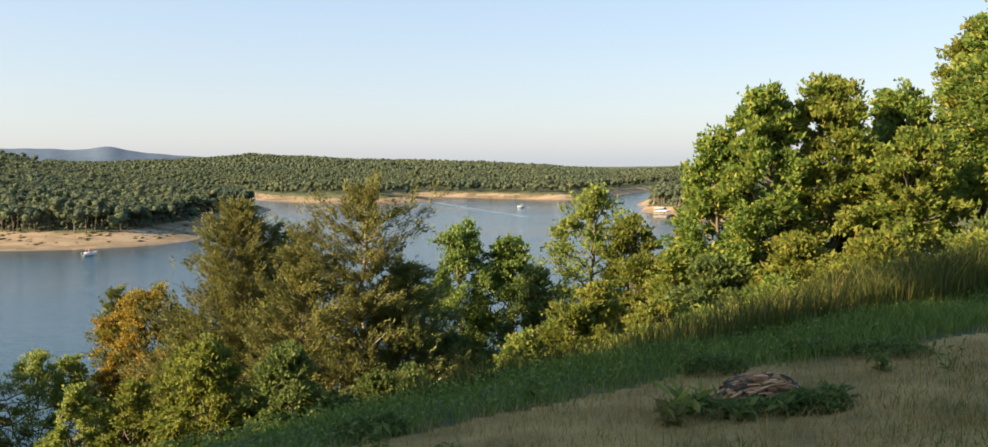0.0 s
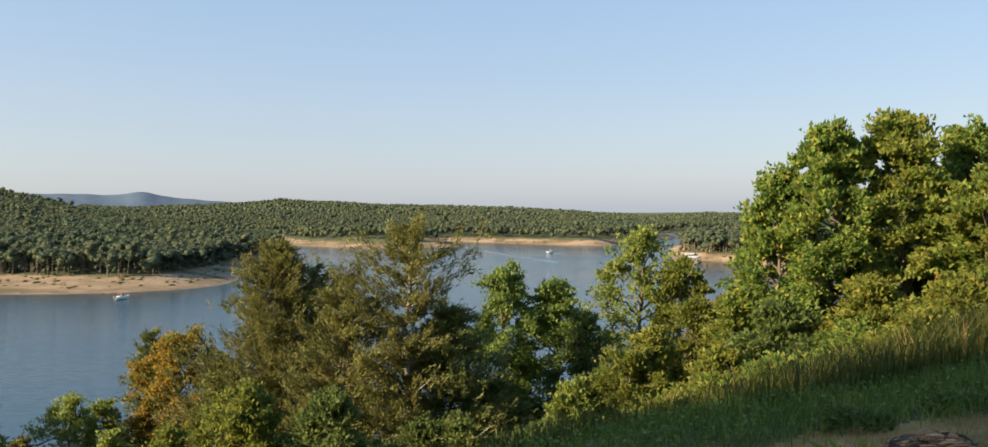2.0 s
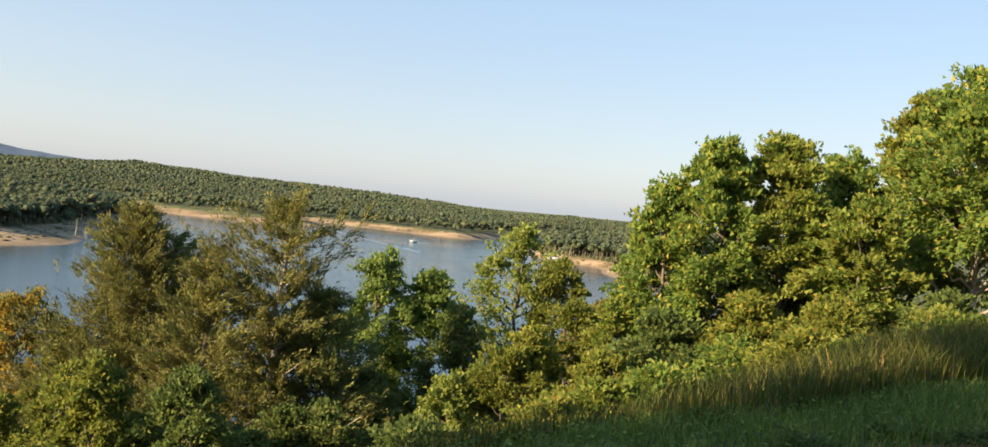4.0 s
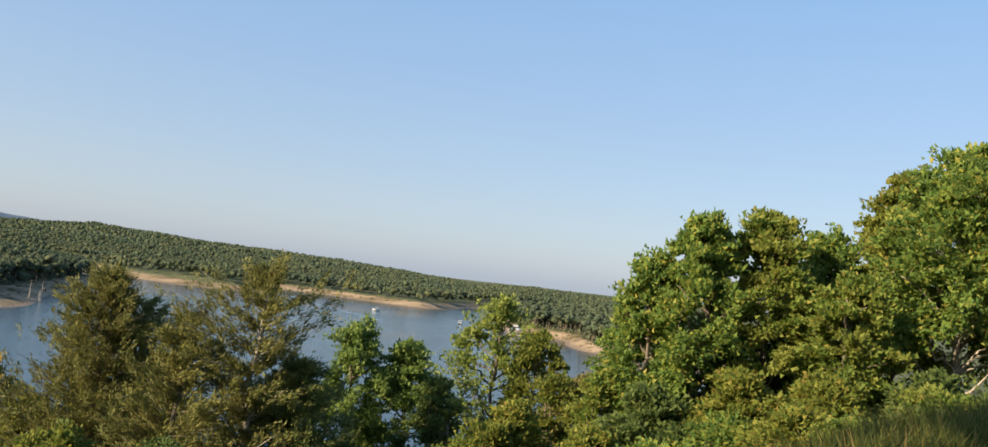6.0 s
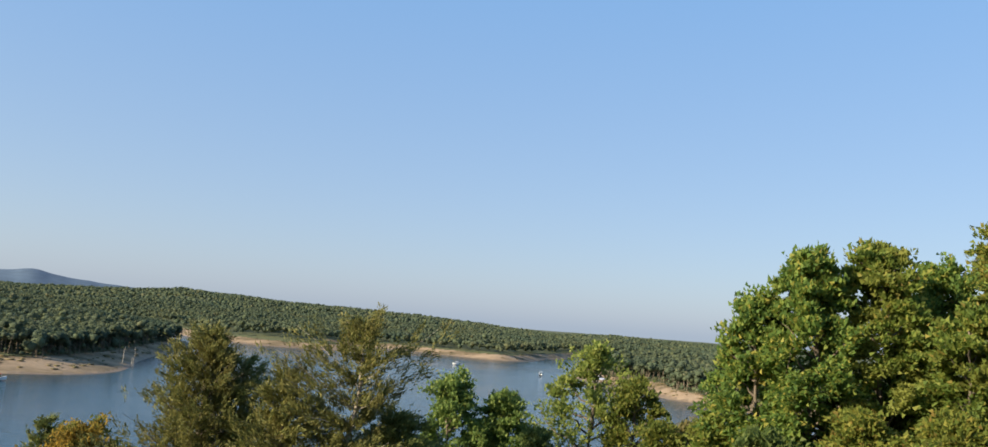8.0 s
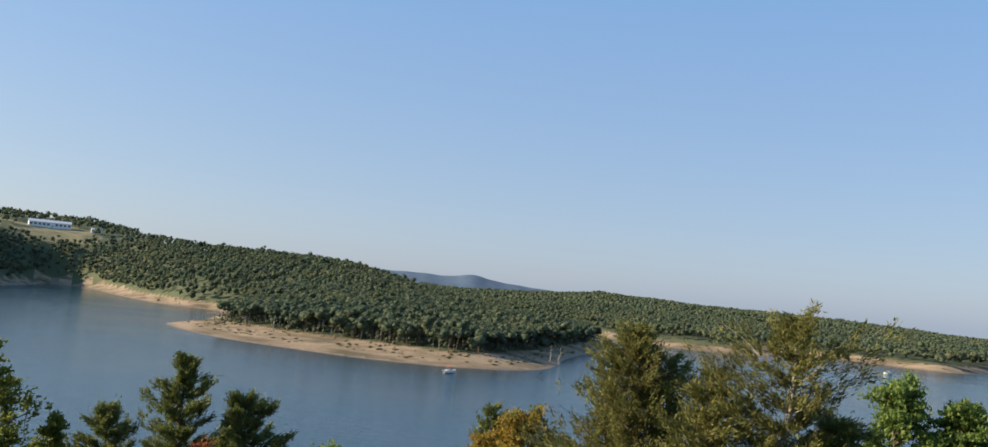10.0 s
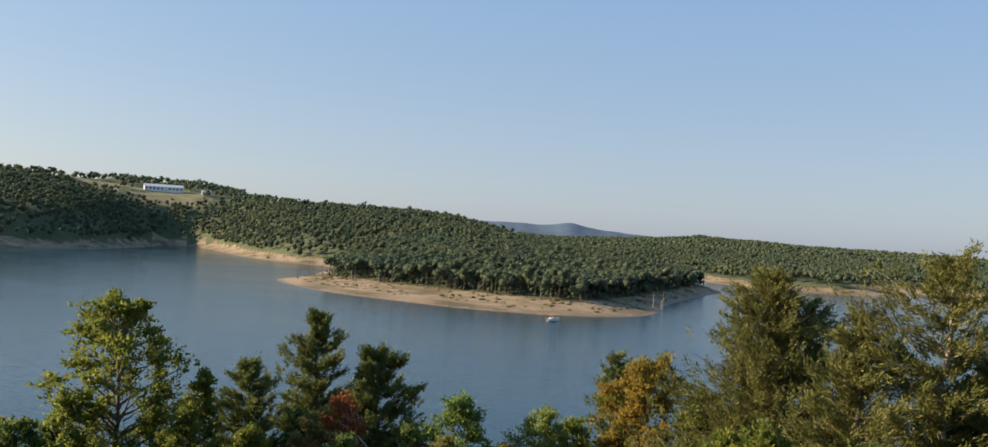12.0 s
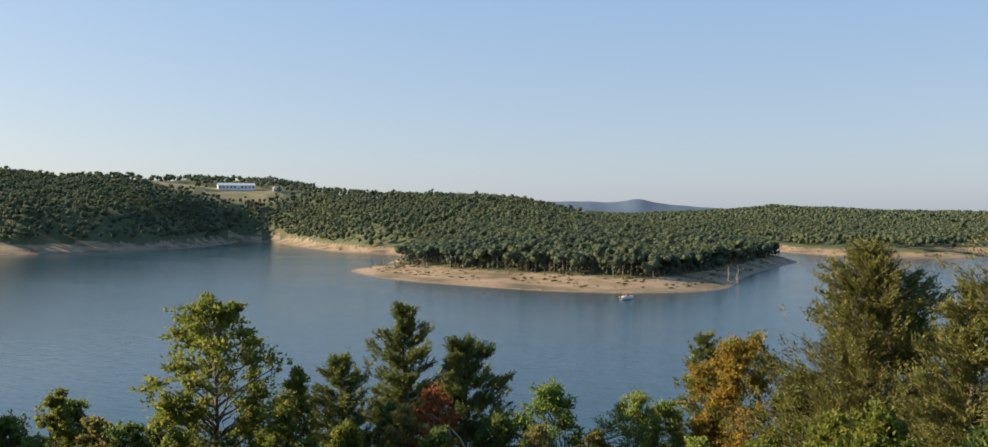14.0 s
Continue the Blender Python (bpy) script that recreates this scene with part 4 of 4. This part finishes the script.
def weed(x, y, h, mat, seed, label, leaf=0.14, n=34, spread=0.5):
    """A leafy weed: a few stems with long leaves in tiers."""
    rng = np.random.default_rng(seed)
    ob = thing("weed", (x, y, gz(x, y) - 0.02), label, "weed", "weeds on the lawn")
    lines, cs, ds = [], [], []
    for k in range(int(rng.integers(3, 6))):
        a = rng.uniform(0, 6.28)
        e = np.array((math.cos(a) * spread * h * rng.uniform(0.2, 1), math.sin(a) * spread * h * rng.uniform(0.2, 1), h * rng.uniform(0.6, 1)))
        st = bend(np.zeros(3), e, rng, 6, 0.04)
        lines.append((st, np.linspace(0.006, 0.002, 6)))
        for t in np.linspace(0.15, 1, n // 4):
            q = np.array([np.interp(t, np.linspace(0, 1, 6), st[:, i]) for i in range(3)])
            b = rng.uniform(0, 6.28)
            cs.append(q)
            ds.append((math.cos(b), math.sin(b), 0.3))
    v, f = tubes(lines, 4)
    part("stem", fast_mesh("stem", v, f, [M["grass"]]), ob)
    v, f = leaves(np.array(cs), np.array(ds), leaf * 0.75, rng, 0.32, 0.1)
    part("foliage", fast_mesh("foliage", v, f, [M[mat]]), ob)
    return ob


weed(-0.85, 6.35, 0.42, "dark_green", 1, "leafy dark green weed in dry grass", 0.16, 50)
weed(-1.5, 6.1, 0.5, "dark_green", 2, "tall dark weed at the lawn's edge", 0.13, 50)
weed(-0.3, 6.3, 0.2, "dark_green", 3, "small weed in the dry grass", 0.1, 24)
weed(1.5, 7.1, 0.26, "oak_yellow", 4, "light green long-leaved plant beside the stump", 0.24, 34, 0.8)
weed(1.3, 6.9, 0.2, "dry_leaf", 5, "dry brown tuft beside the stump", 0.18, 40, 0.9)
weed(1.85, 6.8, 0.14, "dark_green", 6, "low green plant in front of the stump", 0.17, 44, 0.9)
weed(2.2, 6.8, 0.13, "dark_green", 7, "dense green plant before the stump", 0.15, 48, 1.1)
weed(2.55, 6.95, 0.14, "dark_green", 8, "dense green plant by the stump's foot", 0.14, 48, 1.2)
weed(2.62, 7.1, 0.12, "dark_green", 16, "spreading green plant beside the stump", 0.13, 60, 1.4)
weed(1.7, 6.9, 0.16, "olive_grass", 17, "dry tuft before the stump", 0.14, 60, 1.3)
weed(1.75, 8.4, 0.42, "dark_green", 9, "dark weed rising behind the stump", 0.13, 40)
weed(3.4, 8.0, 0.25, "dark_green", 10, "low dark weed on the bare ground", 0.14, 40, 0.9)
weed(3.9, 7.9, 0.32, "dark_green", 11, "straggling weed on the bare ground", 0.12, 40, 0.7)
weed(4.2, 7.0, 0.45, "dry_leaf", 12, "thin brownish weed on bare ground", 0.08, 30, 0.5)
weed(3.4, 6.3, 0.3, "dry_leaf", 13, "dry stalks on the bare ground", 0.07, 26, 0.5)
weed(0.3, 8.2, 0.3, "dark_green", 14, "green weed at the grass edge", 0.12, 40)
weed(2.9, 8.9, 0.35, "dark_green", 15, "green weed among short grass", 0.13, 40)


def stump(x, y):
    """A low, weathered stump: a lumpy mound of split wood under ridged bark plates."""
    rng = np.random.default_rng(4)
    ob = thing("tree_stump", (x, y, gz(x, y) - 0.04), "low weathered tree stump with split grey-brown bark", "tree stump")
    ob.scale = (1.05, 1.0, 0.76)
    nu, nv = 96, 30
    a = np.linspace(0, 2 * np.pi, nu, endpoint=False)
    t = np.linspace(0, 1, nv)
    aa, tt = np.meshgrid(a, t, indexing="ij")
    r = np.sin(tt * np.pi / 2) ** 0.75
    hh = np.cos(tt * np.pi / 2) ** 0.8 * (0.3 + 0.05 * np.sin(aa * 2 + 1))
    px, py = 0.36 * r * np.cos(aa), 0.25 * r * np.sin(aa)
    v = np.stack([px, py, hh], -1)
    for k in range(v.shape[0]):
        for j in range(v.shape[1]):
            q = Vector((px[k, j] * 5, py[k, j] * 12, hh[k, j] * 16))
            f = noise.ridged_multi_fractal(q, 0.9, 2.1, 4, 1.0, 2.0) if j < nv - 1 else 0.8
            v[k, j] *= 1 + 0.075 * (f - 1.0) * min(1, 0.3 + tt[k, j])
            v[k, j, 2] += 0.016 * (f - 1.0)
    i, j = np.meshgrid(np.arange(nu), np.arange(nv - 1), indexing="ij")
    q = np.stack([i * nv + j, ((i + 1) % nu) * nv + j, ((i + 1) % nu) * nv + j + 1, i * nv + j + 1], -1).reshape(-1, 4)[:, ::-1]
    part("wood", fast_mesh("wood", v.reshape(-1, 3) * 0.9, q, [M["stump"]]), ob)
    vs, fs = [], []
    for k in range(230):                    # loose, split bark plates in rough courses
        al, rr = rng.uniform(0, 6.28), math.sqrt(rng.uniform(0.02, 1.0))
        z0 = 0.305 * max(0.0, 1 - rr**2.2) ** 0.8
        c = np.array((0.37 * rr * math.cos(al), 0.26 * rr * math.sin(al), z0 + rng.uniform(0.0, 0.018)))
        ln, wd, th = rng.uniform(0.05, 0.13), rng.uniform(0.016, 0.036), rng.uniform(0.007, 0.016)
        yaw = rng.normal(0.1, 0.28)
        nx = unit(np.array((c[0] / 0.37**2 * 0.22, c[1] / 0.26**2 * 0.22, 1.0 - 0.6 * rr)))
        ax = unit(np.array((math.cos(yaw), math.sin(yaw), 0)) - nx * (nx[0] * math.cos(yaw) + nx[1] * math.sin(yaw)))
        bx = np.cross(nx, ax)
        tilt = nx + ax * rng.normal(0, 0.12) + bx * rng.normal(0.1, 0.2)
        cor = [c + ax * ln * sx * 0.5 * rng.uniform(0.8, 1.1) + bx * wd * sy * 0.5 * rng.uniform(0.7, 1.2) + tilt * th * sz for sx, sy, sz in
               ((-1, -1, -1), (1, -1, -1), (1, 1, -1), (-1, 1, -1), (-0.85, -0.7, 1), (0.9, -0.7, 1), (0.85, 0.7, 1), (-0.9, 0.6, 1))]
        fs += [[8 * k + n for n in w] for w in ((4, 5, 6, 7), (0, 1, 5, 4), (1, 2, 6, 5), (2, 3, 7, 6), (3, 0, 4, 7))]
        vs += cor
    part("bark", fast_mesh("bark", np.array(vs), np.array(fs), [M["bark_plate"]]), ob, "loose ridged bark plates")
    return ob


M["stump"] = rough_mat("weathered_wood", [(0.3, (0.04, 0.03, 0.024)), (0.5, (0.09, 0.065, 0.05)), (0.7, (0.17, 0.13, 0.1))], 9, 40, 0.8, 0.02, stretch=(0.5, 1.6, 1.6))
M["bark_plate"] = leaf_mat("split_bark", [(0, (0.132, 0.0588, 0.028)), (0.4, (0.3, 0.147, 0.072)), (0.8, (0.444, 0.23, 0.12)), (1, (0.516, 0.294, 0.16))], thin=0.0, rough=0.9)
stump(2.12, 7.4)


def creeper(x, y, rx, ry, h, seed, label, n=1500, leaf=0.05):
    """A low dome of creeping stems under a close cover of small leaves."""
    rng = np.random.default_rng(seed)
    ob = thing("creeping_plant", (x, y, gz(x, y) - 0.02), label, "weed", "weeds on the lawn")
    lines = []
    for _ in range(26):
        a, r = rng.uniform(0, 6.28), rng.uniform(0.5, 1)
        e = np.array((rx * r * math.cos(a), ry * r * math.sin(a), h * math.sqrt(max(0.02, 1 - r * r))))
        lines.append((bend(np.array((e[0] * 0.2, e[1] * 0.2, 0)), e, rng, 5, 0.1), np.linspace(0.005, 0.0015, 5)))
    v, f = tubes(lines, 4)
    part("stem", fast_mesh("stem", v, f, [M["grass"]]), ob)
    a, r = rng.uniform(0, 6.28, n), np.sqrt(rng.uniform(0, 1.1, n))
    lump = 1 + 0.25 * np.sin(5 * a + seed) * np.sin(7 * r + seed)
    c = np.column_stack([rx * r * np.cos(a), ry * r * np.sin(a), h * lump * np.sqrt(np.clip(1 - r * r / 1.12, 0.01, 1)) * rng.uniform(0.75, 1.1, n)])
    v, f = leaves(c, np.column_stack([np.cos(a), np.sin(a), np.full(n, 0.5)]), leaf, rng, 0.6, 0.1)
    part("foliage", fast_mesh("foliage", v, f, [M["dark_green"]]), ob)
    return ob


creeper(2.38, 6.95, 0.27, 0.2, 0.12, 1, "dense dark green creeper over the stump's foot", 1700)
creeper(2.02, 6.98, 0.24, 0.14, 0.09, 2, "low dark creeper before the stump", 1100)
creeper(1.6, 7.3, 0.18, 0.15, 0.1, 3, "tangled creeper beside the stump", 700)
creeper(3.75, 8.75, 0.4, 0.22, 0.14, 4, "low creeper at the edge of the bare ground", 900)
creeper(3.2, 9.1, 0.35, 0.2, 0.12, 5, "small-leaved creeper between grass and bare ground", 700)
creeper(2.05, 8.5, 0.25, 0.2, 0.16, 6, "dark leafy creeper at the grass edge", 600)
creeper(-1.0, 7.5, 0.3, 0.2, 0.16, 7, "leafy creeper in the short grass", 700)


# ---------------- boats ----------------


def hull_mesh(length, beam, depth, n=14):
    vs = []
    for k in range(n):
        t = k / (n - 1)
        w = beam / 2 * (1 - max(0.0, (t - 0.45) / 0.55) ** 2.2) + 0.02
        xx = (t - 0.5) * length
        sheer = depth * (1 + 0.25 * t * t)
        keel = -0.12 + 0.35 * max(0.0, (t - 0.6) / 0.4) ** 2
        vs += [(xx, 0, keel), (xx, w * 0.8, keel + 0.18), (xx, w, sheer), (xx, w * 0.86, sheer), (xx, w * 0.8, sheer * 0.55),
               (xx, -w * 0.8, sheer * 0.55), (xx, -w * 0.86, sheer), (xx, -w, sheer), (xx, -w * 0.8, keel + 0.18)]
    f = []
    for k in range(n - 1):
        for j in range(9):
            f.append((9 * k + j, 9 * k + (j + 1) % 9, 9 * k + 9 + (j + 1) % 9, 9 * k + 9 + j))
    return fast_mesh("hull", np.array(vs, float), np.array(f)[:, ::-1], [M["white_paint"]], smooth=False)


def motor_boat(x, y, yaw, length, label, canopy="red_cloth"):
    ob = thing("motor_boat", (x, y, W + 0.12), label, "boat", "boats on the lake")
    ob.rotation_euler = (0, 0, radians(yaw))
    part("hull", hull_mesh(length, length * 0.4, 0.95), ob, "white hull")
    bm = box((0.06, length * 0.3, 0.5), (length * 0.12, 0, 1.0), 0.02)
    bm_part("windscreen", bm, M["window"], ob)
    bm = box((length * 0.3, length * 0.33, 0.1), (-length * 0.08, 0, 2.0), 0.04)
    top = bm_part("canopy", bm, M[canopy], ob)
    for sx in (-1, 1):
        for sy in (-1, 1):
            bm = bmesh.new()
            bmesh.ops.create_cone(bm, cap_ends=True, segments=8, radius1=0.03, radius2=0.03, depth=1.35)
            bmesh.ops.translate(bm, vec=(-length * 0.08 + sx * length * 0.13, sy * length * 0.15, 1.3), verts=bm.verts)
            bm_part("pole", bm, M["roof_grey"], ob)
    bm_part("seat", box((0.5, length * 0.28, 0.5), (-length * 0.25, 0, 0.7), 0.06), M["white_paint"], ob)
    bm_part("outboard_motor", box((0.4, 0.35, 0.9), (-length * 0.53, 0, 0.7), 0.08), M["black_plastic"], ob)
    return ob


motor_boat(-130.2, 283.2, 62, 5.2, "white motor boat with a red canopy lying off the beach")
motor_boat(16.0, 571.0, 200, 5.0, "white motor boat crossing the open lake", "white_paint")
motor_boat(63.3, 517.0, 80, 5.5, "white motor boat moored by the shore", "white_paint")


def wake(x0, y0, x1, y1, width, label):
    """Low ridges of churned water trailing off behind a boat."""
    n, rows = 60, 9
    t = np.linspace(0, 1, n)
    d = unit(np.array((x1 - x0, y1 - y0), float))
    side = np.array((-d[1], d[0]))
    line = np.array((x0, y0)) + np.outer(t, (x1 - x0, y1 - y0)) + np.outer(2.5 * np.sin(2.6 * t), side)
    w = width * (0.35 + 0.65 * t) * (1 + 0.2 * np.sin(23 * t))
    k = np.linspace(-1, 1, rows)
    xy = line[:, None] + side * (w[:, None] * k[None])[..., None]
    z = W + 0.02 + 0.14 * (1 - k[None] ** 2) * np.abs(np.sin(4.5 * k[None] + 9 * t[:, None])) * (1 - 0.6 * t[:, None])
    v = np.concatenate([xy, z[..., None]], -1).reshape(-1, 3)
    i, j = np.meshgrid(np.arange(n - 1), np.arange(rows - 1), indexing="ij")
    q = np.stack([i * rows + j, i * rows + j + 1, (i + 1) * rows + j + 1, (i + 1) * rows + j], -1).reshape(-1, 4)
    tagged(new("boat_wake", fast_mesh("boat_wake", v, q, [M["foam"]], smooth=True)), label, "wake", kind="stuff")


M["foam"] = rough_mat("churned_water", [(0.35, (0.1, 0.17, 0.24)), (0.7, (0.24, 0.31, 0.38))], 0.3, 2.0, 0.5, 0.1, rough=0.25)
wake(18, 470, -42, 650, 1.6, "pale trail of churned water behind a boat")
wake(18.5, 571, 27, 566, 0.8, "short churned trail behind a small boat")

# ---------------- buildings on the far banks ----------------


def house(name, x, y, z, yaw, size, label, roof="roof_brown", windows=4, category="house"):
    """A plain house: walls with thickness in one shell, a pitched roof with eaves, windows with frames, a door."""
    lx, ly, h = size
    ob = thing(name, (x, y, z), label, category)
    ob.rotation_euler = (0, 0, radians(yaw))
    bm = bmesh.new()
    rise = ly * 0.22
    for sx in (-1, 1):
        for yy, zz in ((-ly / 2, -2.0), (ly / 2, -2.0), (ly / 2, h), (0, h + rise), (-ly / 2, h)):
            bm.verts.new((sx * lx / 2, yy, zz))
    v = list(bm.verts)
    bm.faces.new(v[0:5])
    bm.faces.new(v[5:10][::-1])
    for k in range(5):
        bm.faces.new((v[k], v[(k + 1) % 5], v[5 + (k + 1) % 5], v[5 + k])[::-1])
    bmesh.ops.recalc_face_normals(bm, faces=bm.faces)
    bm_part("wall", bm, M["white_paint"], ob, "white painted walls")
    bm = bmesh.new()
    ev = 0.6
    for s in (-1, 1):
        w = []
        for dz in (0.12, 0.34):
            for sx in (-1, 1):
                w.append(bm.verts.new((sx * (lx / 2 + ev), 0, h + rise + dz)))
                w.append(bm.verts.new((sx * (lx / 2 + ev), s * (ly / 2 + ev), h - rise * ev / (ly / 2) + dz)))
        for q in ((0, 1, 3, 2), (4, 5, 7, 6), (0, 1, 5, 4), (2, 3, 7, 6), (1, 3, 7, 5), (0, 2, 6, 4)):
            bm.faces.new([w[k] for k in q])
    bmesh.ops.recalc_face_normals(bm, faces=bm.faces)
    bm_part("roof", bm, M[roof], ob)
    for k in range(windows):
        xx = -lx / 2 + lx * (k + 0.5) / windows
        if k == windows // 2:
            bm_part("door", box((1.1, 0.12, 2.1), (xx, -ly / 2 - 0.02, 1.05), 0.02), M["roof_brown"], ob)
            continue
        win = bm_part("window", box((lx / windows * 0.55, 0.1, h * 0.42), (xx, -ly / 2 - 0.02, h * 0.55)), M["window"], ob)
        fr = box((lx / windows * 0.62, 0.16, 0.12), (xx, -ly / 2 - 0.03, h * 0.3), 0.02)
        bm_part("sill", fr, M["white_paint"], win)
    return ob


def land(x, y):
    return float(ground(np.array([[x, y]]))[0][0])


lx, ly = LODGE
house("lodge", lx, ly, land(lx, ly) + 0.3, 49 + 6, (48, 14, 5.5), "long white lodge on an open meadow", "roof_grey", 10, "lodge")
for k, (x, y, yaw, size, roof) in enumerate(((196, 782, -15, (13, 8, 3.4), "roof_grey"), (214, 800, 5, (11, 7, 3.2), "roof_brown"), (-905, 860, 50, (12, 8, 3.5), "roof_grey"),
                                             (-300, 1905, 10, (16, 9, 5), "roof_grey"), (-250, 1930, 5, (14, 9, 5), "roof_brown"))):
    house("house", x, y, land(x, y) + (0.8 if k < 3 else 1.5), yaw, size, "small white house among the trees", roof, 4)

# ---------------- the shores ----------------
rng = np.random.default_rng(23)
for k in range(40):
    t = rng.uniform(0, 1)
    x, y = -300 + 185 * t + rng.normal(0, 3), 372 - 20 * math.sin(t * 3.1) + 6 * t + rng.normal(0, 5)
    dead_tree((x, y, land(x, y)), rng.uniform(4, 8), 200 + k)
for k, (x, y, h) in enumerate(((-372, 470, 7), (-352, 420, 6), (-318, 372, 4), (-120, 372, 5), (-128, 400, 6), (-440, 570, 6))):
    dead_tree((x, y, land(x, y) - 0.1), h, 300 + k)


M["scrub"] = leaf_mat("shore_scrub", [(0, (0.07, 0.065, 0.028)), (0.5, (0.13, 0.11, 0.045)), (1, (0.2, 0.155, 0.075))], thin=0.1)


def shore_bushes():
    """Low scrub dotted over the upper beaches."""
    rng = np.random.default_rng(31)
    a = np.radians(rng.uniform(-20, 60, 26000))
    d = rng.uniform(330, 800, 26000)
    p = np.column_stack([-d * np.sin(a), d * np.cos(a)])
    z, sh = ground(p)
    k = (sh > 0.35 * beach_width(p)) & (sh < beach_width(p) + 4) & (waves(p, 18, 2) + rng.normal(0, 0.3, len(p)) > 0.1)
    p, z = p[k], z[k]
    build_woods("shore_scrub", "low scrub and dry weeds along the beaches", p, z - 0.2, rng.uniform(0.6, 2.6, len(p)), rng.uniform(0.2, 0.7, len(p)), 1, 8, 7, "scrub", "scrub")


shore_bushes()


def dock(x, y, yaw, size, label):
    """A floating dock with a flat roof on posts."""
    lx, ly = size
    ob = thing("boat_dock", (x, y, W), label, "boat dock", "docks by the far shore")
    ob.rotation_euler = (0, 0, radians(yaw))
    bm_part("deck", box((lx, ly, 0.4), (0, 0, 0.25), 0.05), M["dead_wood"], ob)
    bm_part("roof", box((lx * 0.9, ly * 0.9, 0.25), (0, 0, 3.2), 0.08), M["roof_grey"], ob)
    for sx in (-1, 1):
        for sy in (-1, 1):
            bm_part("post", box((0.2, 0.2, 2.9), (sx * lx * 0.42, sy * ly * 0.42, 1.75), 0.03), M["dead_wood"], ob)
    return ob


dock(88, 470, 70, (16, 7), "grey roofed boat dock by the shore")
dock(92, 500, 75, (12, 6), "small roofed boat dock by the shore")
dock(-206, 742, 60, (14, 6), "pale roofed dock under the far woods")
